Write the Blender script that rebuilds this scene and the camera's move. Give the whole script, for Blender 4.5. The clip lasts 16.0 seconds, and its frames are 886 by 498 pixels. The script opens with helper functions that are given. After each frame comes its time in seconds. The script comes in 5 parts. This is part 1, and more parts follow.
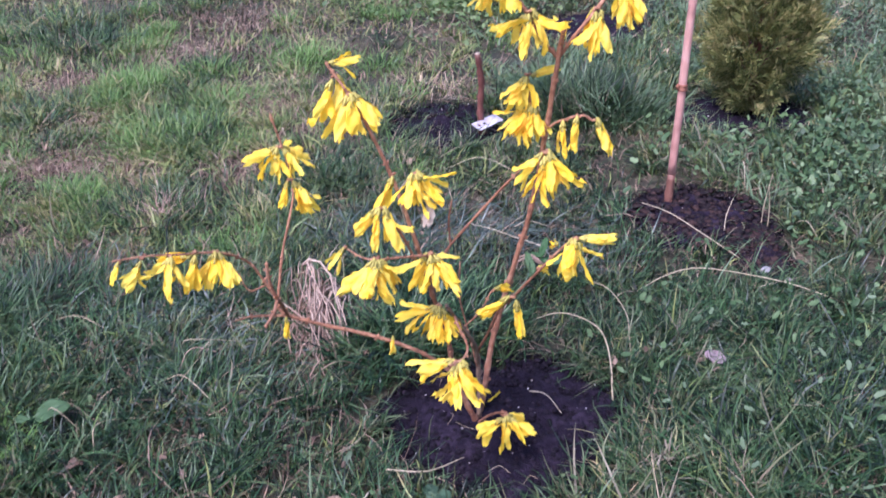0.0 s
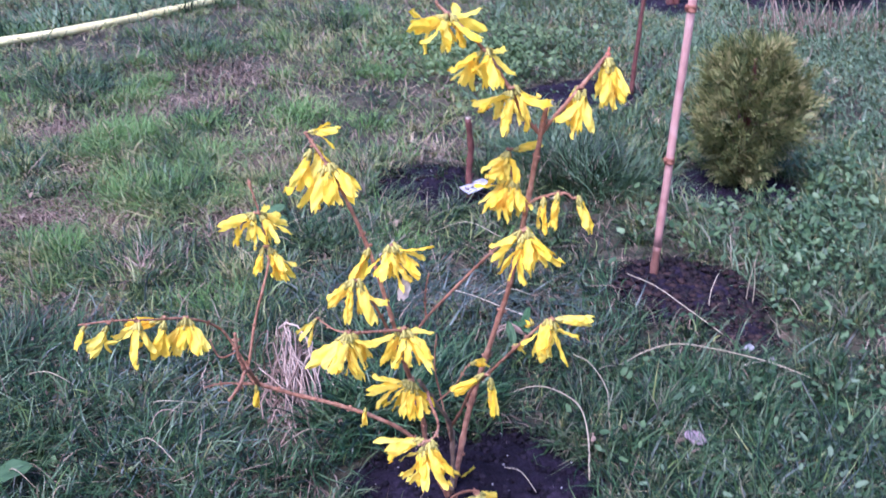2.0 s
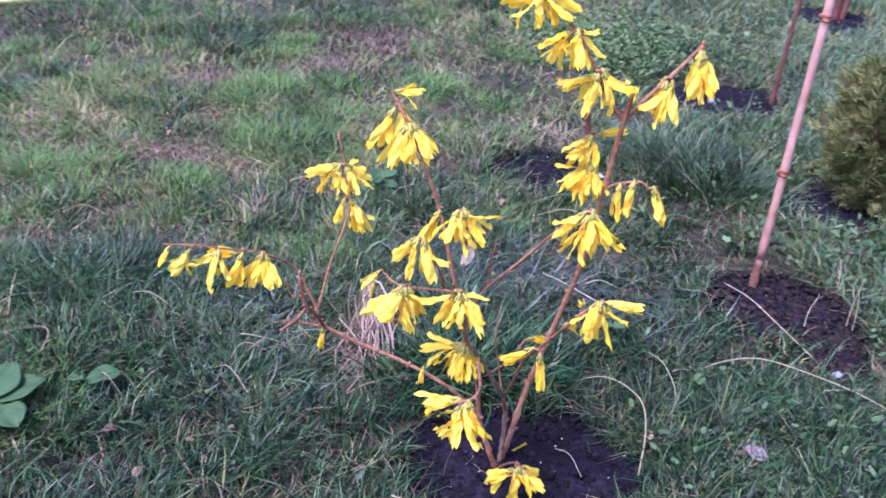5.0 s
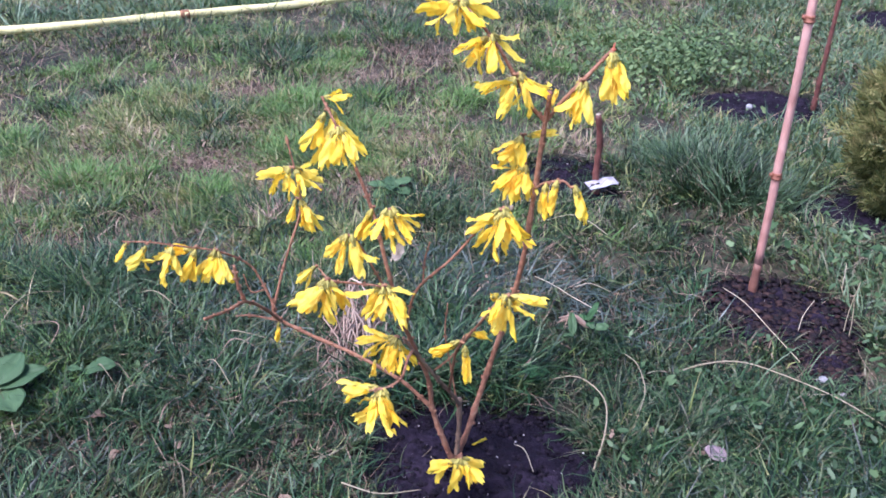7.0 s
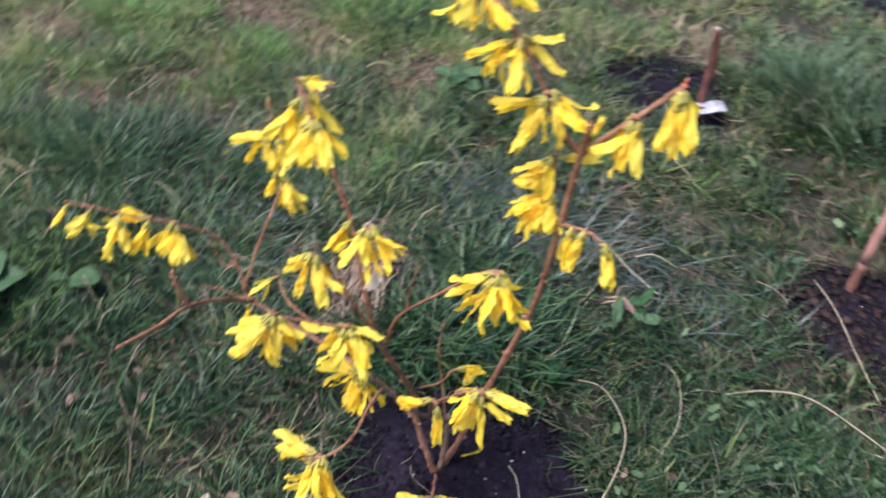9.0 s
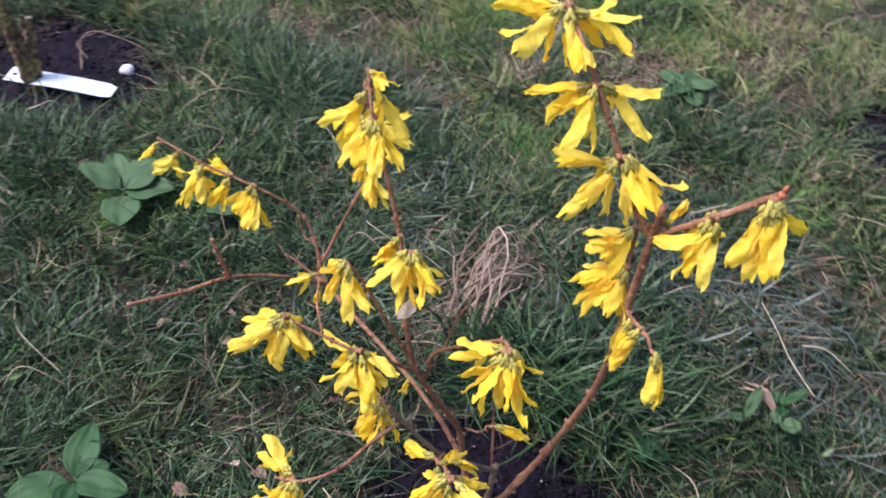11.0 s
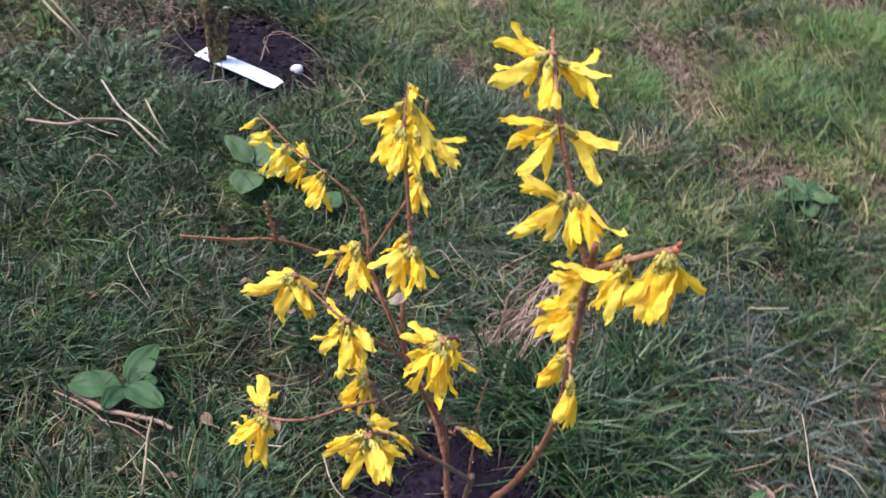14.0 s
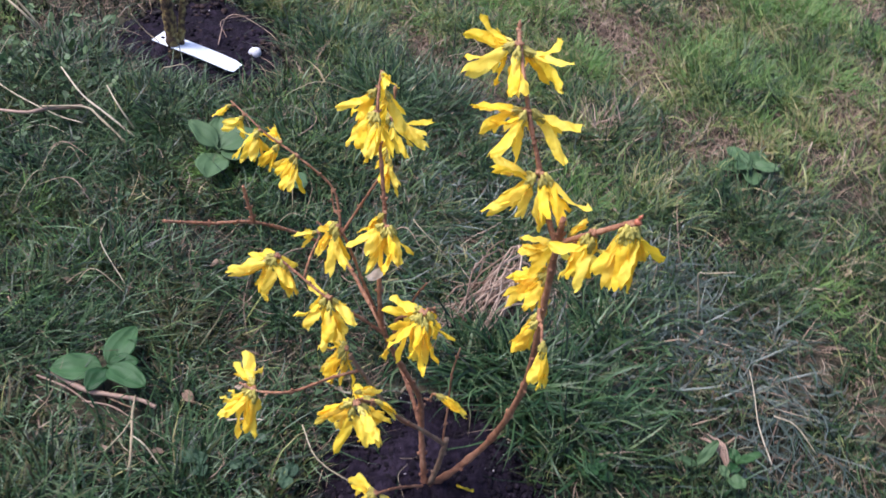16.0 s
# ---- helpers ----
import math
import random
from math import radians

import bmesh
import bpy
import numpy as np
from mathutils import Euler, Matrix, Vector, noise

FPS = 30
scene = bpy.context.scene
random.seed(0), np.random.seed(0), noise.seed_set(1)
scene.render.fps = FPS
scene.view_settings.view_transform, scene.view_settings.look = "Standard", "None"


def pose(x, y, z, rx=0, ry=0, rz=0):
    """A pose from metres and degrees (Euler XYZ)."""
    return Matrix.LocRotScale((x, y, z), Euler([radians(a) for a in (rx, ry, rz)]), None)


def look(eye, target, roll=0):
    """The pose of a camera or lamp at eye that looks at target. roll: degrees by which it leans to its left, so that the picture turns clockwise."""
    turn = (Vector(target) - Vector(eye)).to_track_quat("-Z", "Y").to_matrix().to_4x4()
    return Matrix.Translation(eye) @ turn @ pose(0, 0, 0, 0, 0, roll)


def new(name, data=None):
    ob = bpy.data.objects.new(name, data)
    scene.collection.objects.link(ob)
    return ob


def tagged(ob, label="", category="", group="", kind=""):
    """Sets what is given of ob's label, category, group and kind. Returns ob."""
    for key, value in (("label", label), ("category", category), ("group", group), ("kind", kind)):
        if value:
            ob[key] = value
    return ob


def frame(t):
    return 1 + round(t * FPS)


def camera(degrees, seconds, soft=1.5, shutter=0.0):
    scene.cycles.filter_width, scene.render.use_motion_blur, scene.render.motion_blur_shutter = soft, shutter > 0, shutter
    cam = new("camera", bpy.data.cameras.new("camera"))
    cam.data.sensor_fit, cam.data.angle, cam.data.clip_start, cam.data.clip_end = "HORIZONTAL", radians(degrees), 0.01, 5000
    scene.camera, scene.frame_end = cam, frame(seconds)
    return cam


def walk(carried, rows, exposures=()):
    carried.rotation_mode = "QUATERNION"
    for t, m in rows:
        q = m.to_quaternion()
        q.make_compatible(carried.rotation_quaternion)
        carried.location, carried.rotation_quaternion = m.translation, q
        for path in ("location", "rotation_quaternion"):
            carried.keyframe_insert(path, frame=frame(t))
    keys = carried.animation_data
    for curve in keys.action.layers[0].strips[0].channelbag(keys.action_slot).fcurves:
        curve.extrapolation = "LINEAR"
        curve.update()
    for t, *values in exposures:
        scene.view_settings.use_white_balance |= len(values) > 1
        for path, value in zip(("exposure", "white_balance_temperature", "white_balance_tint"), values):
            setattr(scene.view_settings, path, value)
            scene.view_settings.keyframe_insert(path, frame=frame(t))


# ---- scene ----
cam = camera(51.7, 16.0, 1.68, 0.6)
PATH = [
    (0, (0.209, 0.182, 0.674), (0.093, 1.902, -0.339), -2.4),
    (0.5, (0.214, 0.192, 0.68), (0.104, 1.939, -0.288), -2.9),
    (1, (0.217, 0.199, 0.685), (0.101, 1.959, -0.257), -2.8),
    (1.5, (0.22, 0.203, 0.688), (0.114, 1.967, -0.248), -1.2),
    (2, (0.223, 0.203, 0.684), (0.121, 1.979, -0.229), -0.1),
    (2.5, (0.224, 0.191, 0.672), (0.068, 2.002, -0.161), 2.1),
    (3, (0.237, 0.199, 0.667), (0.078, 1.966, -0.256), 0.9),
    (3.5, (0.252, 0.194, 0.678), (0.093, 1.967, -0.234), 1.7),
    (4, (0.248, 0.181, 0.674), (0.055, 1.95, -0.238), 3.3),
    (4.2, (0.248, 0.176, 0.675), (0.033, 1.939, -0.244), 3.9),
    (6.3, (0.403, 0.203, 0.679), (-0.233, 1.861, -0.241), 0.2),
    (6.5, (0.415, 0.199, 0.678), (-0.173, 1.899, -0.197), 1.8),
    (7, (0.447, 0.19, 0.687), (-0.158, 1.859, -0.233), 0.2),
    (7.3, (0.459, 0.226, 0.687), (-0.172, 1.876, -0.25), 1.2),
    (7.4, (0.466, 0.264, 0.684), (-0.2, 1.886, -0.277), 1.1),
    (7.5, (0.474, 0.293, 0.667), (-0.208, 1.904, -0.303), 1.6),
    (7.6, (0.482, 0.327, 0.674), (-0.196, 1.893, -0.368), 1.6),
    (8, (0.478, 0.382, 0.731), (-0.183, 1.851, -0.453), 1.0),
    (8.5, (0.445, 0.418, 0.798), (-0.187, 1.742, -0.561), -1.0),
    (8.7, (0.433, 0.444, 0.783), (-0.192, 1.779, -0.569), 0.6),
    (8.9, (0.43, 0.469, 0.782), (-0.243, 1.822, -0.528), 2.6),
    (9, (0.429, 0.467, 0.761), (-0.281, 1.802, -0.548), 4.5),
    (9.1, (0.428, 0.484, 0.773), (-0.304, 1.742, -0.6), 4.1),
    (9.5, (0.428, 0.501, 0.775), (-0.363, 1.711, -0.607), 3.8),
    (9.7, (0.421, 0.525, 0.771), (-0.363, 1.677, -0.663), 4.7),
    (11.8, (0.515, 0.662, 0.749), (-0.702, 1.382, -0.665), 5.7),
    (12, (0.523, 0.658, 0.754), (-0.681, 1.328, -0.696), 5.9),
    (12.5, (0.546, 0.674, 0.774), (-0.679, 1.329, -0.665), 5.4),
    (13, (0.57, 0.703, 0.79), (-0.682, 1.39, -0.612), 5.6),
    (13.5, (0.59, 0.717, 0.792), (-0.704, 1.371, -0.586), 5.8),
    (14, (0.603, 0.72, 0.784), (-0.756, 1.306, -0.562), 7.6),
    (14.5, (0.612, 0.718, 0.79), (-0.803, 1.32, -0.489), 10.9),
    (15, (0.621, 0.709, 0.792), (-0.766, 1.366, -0.491), 12.2),
    (15.5, (0.615, 0.7, 0.782), (-0.718, 1.393, -0.538), 11.8),
    (16, (0.624, 0.689, 0.813), (-0.659, 1.37, -0.562), 9.1),
]
walk(cam, [(t, look(eye, target, roll)) for t, eye, target, roll in PATH],
     [(0.0, 1.38, 5250, 29), (1.0, 1.41, 4850, 31), (2.5, 1.46, 4800, 33), (4.2, 1.45, 4750, 34), (6.3, 1.44, 5250, 24), (7.5, 1.40, 5080, 23), (8.0, 1.27, 5550, 16), (8.5, 1.20, 5700, 11), (9.7, 1.13, 5550, 11), (12.0, 1.02, 5850, 18), (12.6, 1.05, 5880, 16), (13.5, 1.08, 5850, 15), (14.5, 1.20, 5900, 16), (15.0, 1.08, 5500, 17), (15.5, 1.18, 5500, 19), (16.0, 1.16, 5700, 16)])
# ---- light ----
world = bpy.data.worlds.new("sky")
scene.world = world
world.use_nodes = True
wn = world.node_tree
sky = wn.nodes.new("ShaderNodeTexSky")
sky.sky_type = 'NISHITA'
sky.sun_disc = False
sky.sun_elevation = radians(58)
sky.sun_rotation = radians(211)
sky.air_density = 1.0
sky.dust_density = 2.5
wn.links.new(sky.outputs[0], wn.nodes["Background"].inputs[0])
wn.nodes["Background"].inputs[1].default_value = 0.11
sun = new("sun", bpy.data.lights.new("sun", 'SUN'))
sun.data.energy, sun.data.angle, sun.data.color = 2.6, radians(26), (1.0, 0.93, 0.84)
sun.matrix_world = look((-0.8, -1.2, 2.5), (0, 0, 0))

rng = np.random.default_rng(7)
rnd = random.Random(11)


# ---- materials ----
def material(name, stops, scale=60.0, rough=0.6, bump=0.0, bump_scale=200.0, spec=0.4, island=0.0, obrand=0.0, sheer=0.0, patch=None, metallic=0.0):
    """Principled surface: a colour ramp driven by fine and coarse noise, by each piece's own random and by wide patches."""
    m = bpy.data.materials.new(name)
    m.use_nodes = True
    nt = m.node_tree
    nodes, link = nt.nodes, nt.links.new
    bsdf = nodes["Principled BSDF"]
    geo = nodes.new("ShaderNodeNewGeometry")
    tc = nodes.new("ShaderNodeTexCoord")
    n1 = nodes.new("ShaderNodeTexNoise")
    n1.inputs["Scale"].default_value, n1.inputs["Detail"].default_value = scale, 5.0
    link(geo.outputs["Position"] if island or patch else tc.outputs["Object"], n1.inputs["Vector"])
    n2 = nodes.new("ShaderNodeTexNoise")
    n2.inputs["Scale"].default_value, n2.inputs["Detail"].default_value = scale * 0.13, 3.0
    link(geo.outputs["Position"] if island or patch else tc.outputs["Object"], n2.inputs["Vector"])

    def mathn(op, a, b):
        k = nodes.new("ShaderNodeMath")
        k.operation = op
        for i, v in enumerate((a, b)):
            if isinstance(v, (int, float)):
                k.inputs[i].default_value = v
            else:
                link(v, k.inputs[i])
        return k.outputs[0]

    f = mathn('ADD', mathn('MULTIPLY', n1.outputs["Fac"], 0.5), mathn('MULTIPLY', n2.outputs["Fac"], 0.5))
    f = mathn('ADD', mathn('MULTIPLY', mathn('SUBTRACT', f, 0.5), 2.0), 0.5)
    if island:
        f = mathn('ADD', mathn('MULTIPLY', f, 1.0 - island), mathn('MULTIPLY', geo.outputs["Random Per Island"], island))
    if obrand:
        oi = nodes.new("ShaderNodeObjectInfo")
        f = mathn('ADD', mathn('MULTIPLY', f, 1.0 - obrand), mathn('MULTIPLY', oi.outputs["Random"], obrand))
    ramp = nodes.new("ShaderNodeValToRGB")
    els = ramp.color_ramp.elements
    while len(els) < len(stops):
        els.new(0.5)
    for e, (p, c) in zip(els, stops):
        e.position, e.color = p, (*c, 1)
    if patch:
        n3 = nodes.new("ShaderNodeTexNoise")
        n3.inputs["Scale"].default_value, n3.inputs["Detail"].default_value = patch[0], 2.0
        link(geo.outputs["Position"], n3.inputs["Vector"])
        f = mathn('ADD', f, mathn('MULTIPLY', mathn('SUBTRACT', n3.outputs["Fac"], 0.5), patch[1]))
    link(f, ramp.inputs[0])
    link(ramp.outputs[0], bsdf.inputs["Base Color"])
    bsdf.inputs["Roughness"].default_value = rough
    bsdf.inputs["Specular IOR Level"].default_value = spec
    bsdf.inputs["Metallic"].default_value = metallic
    if bump:
        n4 = nodes.new("ShaderNodeTexNoise")
        n4.inputs["Scale"].default_value, n4.inputs["Detail"].default_value = bump_scale, 4.0
        link(geo.outputs["Position"] if island or patch else tc.outputs["Object"], n4.inputs["Vector"])
        b = nodes.new("ShaderNodeBump")
        b.inputs["Strength"].default_value, b.inputs["Distance"].default_value = bump, 0.003
        link(n4.outputs["Fac"], b.inputs["Height"])
        link(b.outputs[0], bsdf.inputs["Normal"])
    if sheer:
        tr = nodes.new("ShaderNodeBsdfTranslucent")
        link(ramp.outputs[0], tr.inputs[0])
        mix = nodes.new("ShaderNodeMixShader")
        mix.inputs[0].default_value = sheer
        link(bsdf.outputs[0], mix.inputs[1])
        link(tr.outputs[0], mix.inputs[2])
        link(mix.outputs[0], nodes["Material Output"].inputs["Surface"])
    return m


M_GRASS = material("grass_blade", [(0.12, (0.01469, 0.03102, 0.009996)), (0.32, (0.05842, 0.1035, 0.02901)), (0.50, (0.1356, 0.1826, 0.0489)), (0.66, (0.2452, 0.2542, 0.08154)), (0.80, (0.3559, 0.2688, 0.1401)), (0.95, (0.5221, 0.4144, 0.2715))],
                   scale=30, rough=0.5, spec=0.4, island=0.42, sheer=0.18, patch=(8.5, 1.1))
M_DEEP = material("deep_blade", [(0.24, (0.0028, 0.0085, 0.0033)), (0.40, (0.0145, 0.036, 0.0112)), (0.56, (0.044, 0.082, 0.0262)), (0.70, (0.102, 0.121, 0.052)), (0.84, (0.178, 0.145, 0.094)), (1.0, (0.29, 0.245, 0.194))],
                  scale=30, rough=0.45, spec=0.32, island=0.6, sheer=0.10, patch=(9.0, 0.65))
M_OLIVE = material("olive_blade", [(0.22, (0.00222, 0.00348, 0.00114)), (0.40, (0.0107, 0.0171, 0.00431)), (0.56, (0.0317, 0.0418, 0.0111)), (0.72, (0.0665, 0.0665, 0.0241)), (0.86, (0.101, 0.0773, 0.0444)), (1.0, (0.165, 0.133, 0.095))],
                   scale=30, rough=0.48, spec=0.22, island=0.6, sheer=0.10, patch=(9.0, 0.65))
M_WEED = material("weed_cushion_leaf", [(0.1, (0.0405, 0.0765, 0.0252)), (0.5, (0.099, 0.149, 0.0495)), (1.0, (0.207, 0.252, 0.108))], scale=25, rough=0.55, spec=0.3, island=0.6, sheer=0.2, patch=(6, 0.4))
M_DUSTY = material("dusty_leaf", [(0.1, (0.034, 0.063, 0.02856)), (0.5, (0.081, 0.12, 0.06048)), (1.0, (0.197, 0.24, 0.1411))], scale=25, rough=0.55, spec=0.25, island=0.7, sheer=0.12, patch=(4, 0.3))
M_LUSH = material("lush_blade", [(0.0, (0.04431, 0.1012, 0.0217)), (0.5, (0.1134, 0.2079, 0.0482)), (1.0, (0.2405, 0.315, 0.0964))], scale=25, rough=0.5, spec=0.35, island=0.6, sheer=0.25)
M_THATCH = material("dead_blade", [(0.1, (0.0405, 0.027, 0.0192)), (0.45, (0.135, 0.0878, 0.0605)), (0.75, (0.281, 0.191, 0.135)), (1.0, (0.473, 0.394, 0.292))], scale=30, rough=0.6, spec=0.22, island=0.65, patch=(5.0, 0.4))
M_BLUEBLADE = material("bleached_blade", [(0.1, (0.0221, 0.0365, 0.0255)), (0.5, (0.0578, 0.0782, 0.0629)), (1.0, (0.14, 0.157, 0.14))], scale=25, rough=0.40, spec=0.45, island=0.7, sheer=0.1)
M_SOFT = material("soft_blade", [(0.1, (0.02927, 0.0575, 0.02686)), (0.5, (0.08803, 0.141, 0.06349)), (1.0, (0.2193, 0.273, 0.153))], scale=22, rough=0.45, spec=0.4, island=0.5, sheer=0.15, patch=(6, 0.4))
M_TUFT = material("tuft_blade", [(0.24, (0.0028, 0.0095, 0.0038)), (0.46, (0.0165, 0.049, 0.0155)), (0.70, (0.057, 0.111, 0.037)), (1.0, (0.160, 0.182, 0.092))], scale=20, rough=0.42, spec=0.35, island=0.7, sheer=0.14)
M_GROUND = material("lawn_soil", [(0.2, (0.01, 0.01, 0.00502)), (0.5, (0.0281, 0.0251, 0.013)), (0.75, (0.0753, 0.0582, 0.0341)), (1.0, (0.151, 0.112, 0.0722))], scale=45, rough=0.9, bump=0.9, bump_scale=150, patch=(6, 0.5))
# beyond the worn lawn the ground is thick, mossy turf
gn = M_GROUND.node_tree
gg = gn.nodes.new("ShaderNodeNewGeometry")
gd = gn.nodes.new("ShaderNodeVectorMath")
gd.operation = 'DISTANCE'
gd.inputs[1].default_value = (-0.2, 1.85, 0.0)
gn.links.new(gg.outputs["Position"], gd.inputs[0])
gr = gn.nodes.new("ShaderNodeMapRange")
gr.inputs["From Min"].default_value, gr.inputs["From Max"].default_value = 1.5, 2.4
gn.links.new(gd.outputs["Value"], gr.inputs["Value"])
gt = gn.nodes.new("ShaderNodeTexNoise")
gt.inputs["Scale"].default_value, gt.inputs["Detail"].default_value = 2.6, 12.0
gn.links.new(gg.outputs["Position"], gt.inputs["Vector"])
gc = gn.nodes.new("ShaderNodeValToRGB")
for el, (p, c) in zip(gc.color_ramp.elements, ((0.32, (0.020, 0.026, 0.010, 1)), (0.70, (0.115, 0.100, 0.046, 1)))):
    el.position, el.color = p, c
gn.links.new(gt.outputs["Fac"], gc.inputs[0])
gm = gn.nodes.new("ShaderNodeMixRGB")
gn.links.new(gr.outputs[0], gm.inputs[0])
gb = gn.nodes["Principled BSDF"]
gn.links.new(gb.inputs["Base Color"].links[0].from_socket, gm.inputs[1])
gn.links.new(gc.outputs[0], gm.inputs[2])
gn.links.new(gm.outputs[0], gb.inputs["Base Color"])
M_SOIL = material("garden_soil", [(0.25, (0.0044, 0.0024, 0.00576)), (0.55, (0.0102, 0.00624, 0.013)), (0.85, (0.0288, 0.0192, 0.0328))], scale=120, spec=0.15, rough=0.9, bump=1.0, bump_scale=260, patch=(5, 0.2))
M_CLOD = material("soil_clod", [(0.1, (0.0036, 0.0024, 0.0044)), (0.6, (0.01, 0.0064, 0.0112)), (1.0, (0.032, 0.0224, 0.032))], scale=80, rough=0.9, spec=0.15, bump=0.6, island=0.6)
M_BARK = material("shrub_bark", [(0.15, (0.121, 0.0483, 0.0264)), (0.5, (0.282, 0.121, 0.0633)), (0.85, (0.46, 0.247, 0.144))], scale=160, rough=0.6, bump=0.7, bump_scale=500)
M_OLDBARK = material("old_bark", [(0.15, (0.09, 0.055, 0.035)), (0.5, (0.20, 0.12, 0.075)), (0.9, (0.34, 0.23, 0.14))], scale=120, rough=0.75, bump=0.9, bump_scale=400)
M_PETAL = material("petal", [(0.1, (0.95, 0.53, 0.012)), (0.42, (0.98, 0.69, 0.034)), (0.9, (0.99, 0.83, 0.16))], scale=90, rough=0.48, spec=0.35, obrand=0.35, sheer=0.46, bump=0.5, bump_scale=420)
M_PALE = material("faded_petal", [(0.2, (0.36, 0.28, 0.22)), (0.8, (0.54, 0.45, 0.36))], scale=90, rough=0.6, sheer=0.3)
M_CALYX = material("calyx", [(0.2, (0.20, 0.165, 0.035)), (0.55, (0.36, 0.30, 0.06)), (0.9, (0.58, 0.47, 0.10))], scale=150, rough=0.6, obrand=0.4)
M_BUD = material("bud_scale", [(0.2, (0.16, 0.06, 0.03)), (0.8, (0.34, 0.17, 0.08))], scale=200, rough=0.6)
M_REDBUD = material("red_bud", [(0.2, (0.26, 0.06, 0.03)), (0.8, (0.45, 0.14, 0.07))], scale=200, rough=0.5)
M_STRAW = material("straw", [(0.1, (0.241, 0.176, 0.103)), (0.5, (0.361, 0.284, 0.181)), (0.9, (0.499, 0.413, 0.301))], scale=70, rough=0.6, obrand=0.45, bump=0.3)
M_CLUMP = material("dry_stems", [(0.1, (0.121, 0.0707, 0.0525)), (0.5, (0.343, 0.223, 0.162)), (0.9, (0.586, 0.444, 0.343))], scale=40, rough=0.65, island=0.6)
M_STAKE = material("stake_wood", [(0.1, (0.32, 0.14, 0.11)), (0.5, (0.48, 0.25, 0.20)), (0.9, (0.60, 0.36, 0.30))], scale=45, rough=0.5, bump=0.35, bump_scale=300)
M_STAKENODE = material("stake_node", [(0.1, (0.16, 0.05, 0.03)), (0.9, (0.33, 0.13, 0.07))], scale=90, rough=0.6, bump=0.5)
M_STAKEFOOT = material("stake_foot", [(0.1, (0.12, 0.048, 0.034)), (0.9, (0.21, 0.095, 0.065))], scale=90, rough=0.55, bump=0.5)
M_MOSS = material("mossy_bark", [(0.30, (0.030, 0.018, 0.012)), (0.48, (0.12, 0.07, 0.032)), (0.60, (0.26, 0.19, 0.06)), (0.80, (0.42, 0.36, 0.16))], scale=160, rough=0.85, bump=1.0, bump_scale=350)
M_CUT = material("cut_wood", [(0.2, (0.22, 0.15, 0.10)), (0.8, (0.42, 0.33, 0.24))], scale=150, rough=0.7)
M_REDBARK = material("red_bark", [(0.2, (0.08, 0.028, 0.022)), (0.8, (0.19, 0.07, 0.052))], scale=90, rough=0.5, bump=0.4)
M_WHITE = material("white_plastic", [(0.25, (0.62, 0.62, 0.66)), (0.6, (0.82, 0.82, 0.84))], scale=60, rough=0.4, bump=0.1)
# copy of the white label plastic with shade put into its colour
M_SHADEDWHITE = material("shaded_white_plastic", [(0.25, (0.25, 0.21, 0.23)), (0.6, (0.46, 0.42, 0.45))], scale=80, rough=0.5, bump=0.2)
M_HOSE = material("hose_plastic", [(0.2, (0.58, 0.47, 0.17)), (0.6, (0.76, 0.66, 0.30)), (1.0, (0.84, 0.77, 0.50))], scale=12, rough=0.45, bump=0.2)
M_LEAF = material("plantain_leaf", [(0.15, (0.0119, 0.0382, 0.0119)), (0.5, (0.0255, 0.0697, 0.0229)), (0.9, (0.0553, 0.115, 0.0425))], scale=16, rough=0.55, spec=0.2, obrand=0.5, sheer=0.15, bump=0.15, bump_scale=160)
M_WEEDLEAF = material("grey_weed_leaf", [(0.15, (0.022, 0.046, 0.026)), (0.5, (0.042, 0.078, 0.043)), (0.9, (0.075, 0.115, 0.068))], scale=30, rough=0.6, spec=0.2, obrand=0.5, sheer=0.15, bump=0.3, bump_scale=200)
M_PALELEAF = material("pale_leaf", [(0.15, (0.051, 0.0935, 0.0382)), (0.5, (0.0765, 0.132, 0.0561)), (0.9, (0.119, 0.178, 0.085))], scale=16, rough=0.55, spec=0.22, obrand=0.4, sheer=0.2, bump=0.15, bump_scale=160)
# the palest stop paints a gloss highlight into the odd leaf's colour
M_CLOVER = material("weed_leaf", [(0.1, (0.0209, 0.04656, 0.0176)), (0.5, (0.057, 0.09991, 0.0368)), (0.8, (0.114, 0.1649, 0.0664)), (0.97, (0.228, 0.2813, 0.16))], scale=25, rough=0.5, spec=0.28, island=0.75, sheer=0.12, patch=(14, 0.5))
# its noise patches also paint the shade of recesses between sprays
M_THUJA = material("conifer_spray", [(0.12, (0.015, 0.021, 0.007)), (0.34, (0.080, 0.098, 0.026)), (0.56, (0.205, 0.208, 0.060)), (0.90, (0.39, 0.30, 0.13))], scale=40, rough=0.6, island=0.5, sheer=0.2, patch=(16, 0.55))
M_PEBBLE = material("pebble", [(0.2, (0.173, 0.158, 0.158)), (0.8, (0.346, 0.324, 0.324))], scale=100, rough=0.7, obrand=0.5, bump=0.3)
M_CHALK = material("white_stone", [(0.2, (0.58, 0.55, 0.57)), (0.8, (0.80, 0.77, 0.79))], scale=100, rough=0.7, bump=0.3)
M_PINK = material("dead_leaf", [(0.2, (0.20, 0.13, 0.135)), (0.8, (0.32, 0.235, 0.24))], scale=80, rough=0.6)
M_DRYLEAF = material("dry_leaf", [(0.2, (0.05, 0.03, 0.02)), (0.6, (0.13, 0.08, 0.052)), (0.9, (0.24, 0.165, 0.115))], scale=60, rough=0.65, obrand=0.5, bump=0.4)
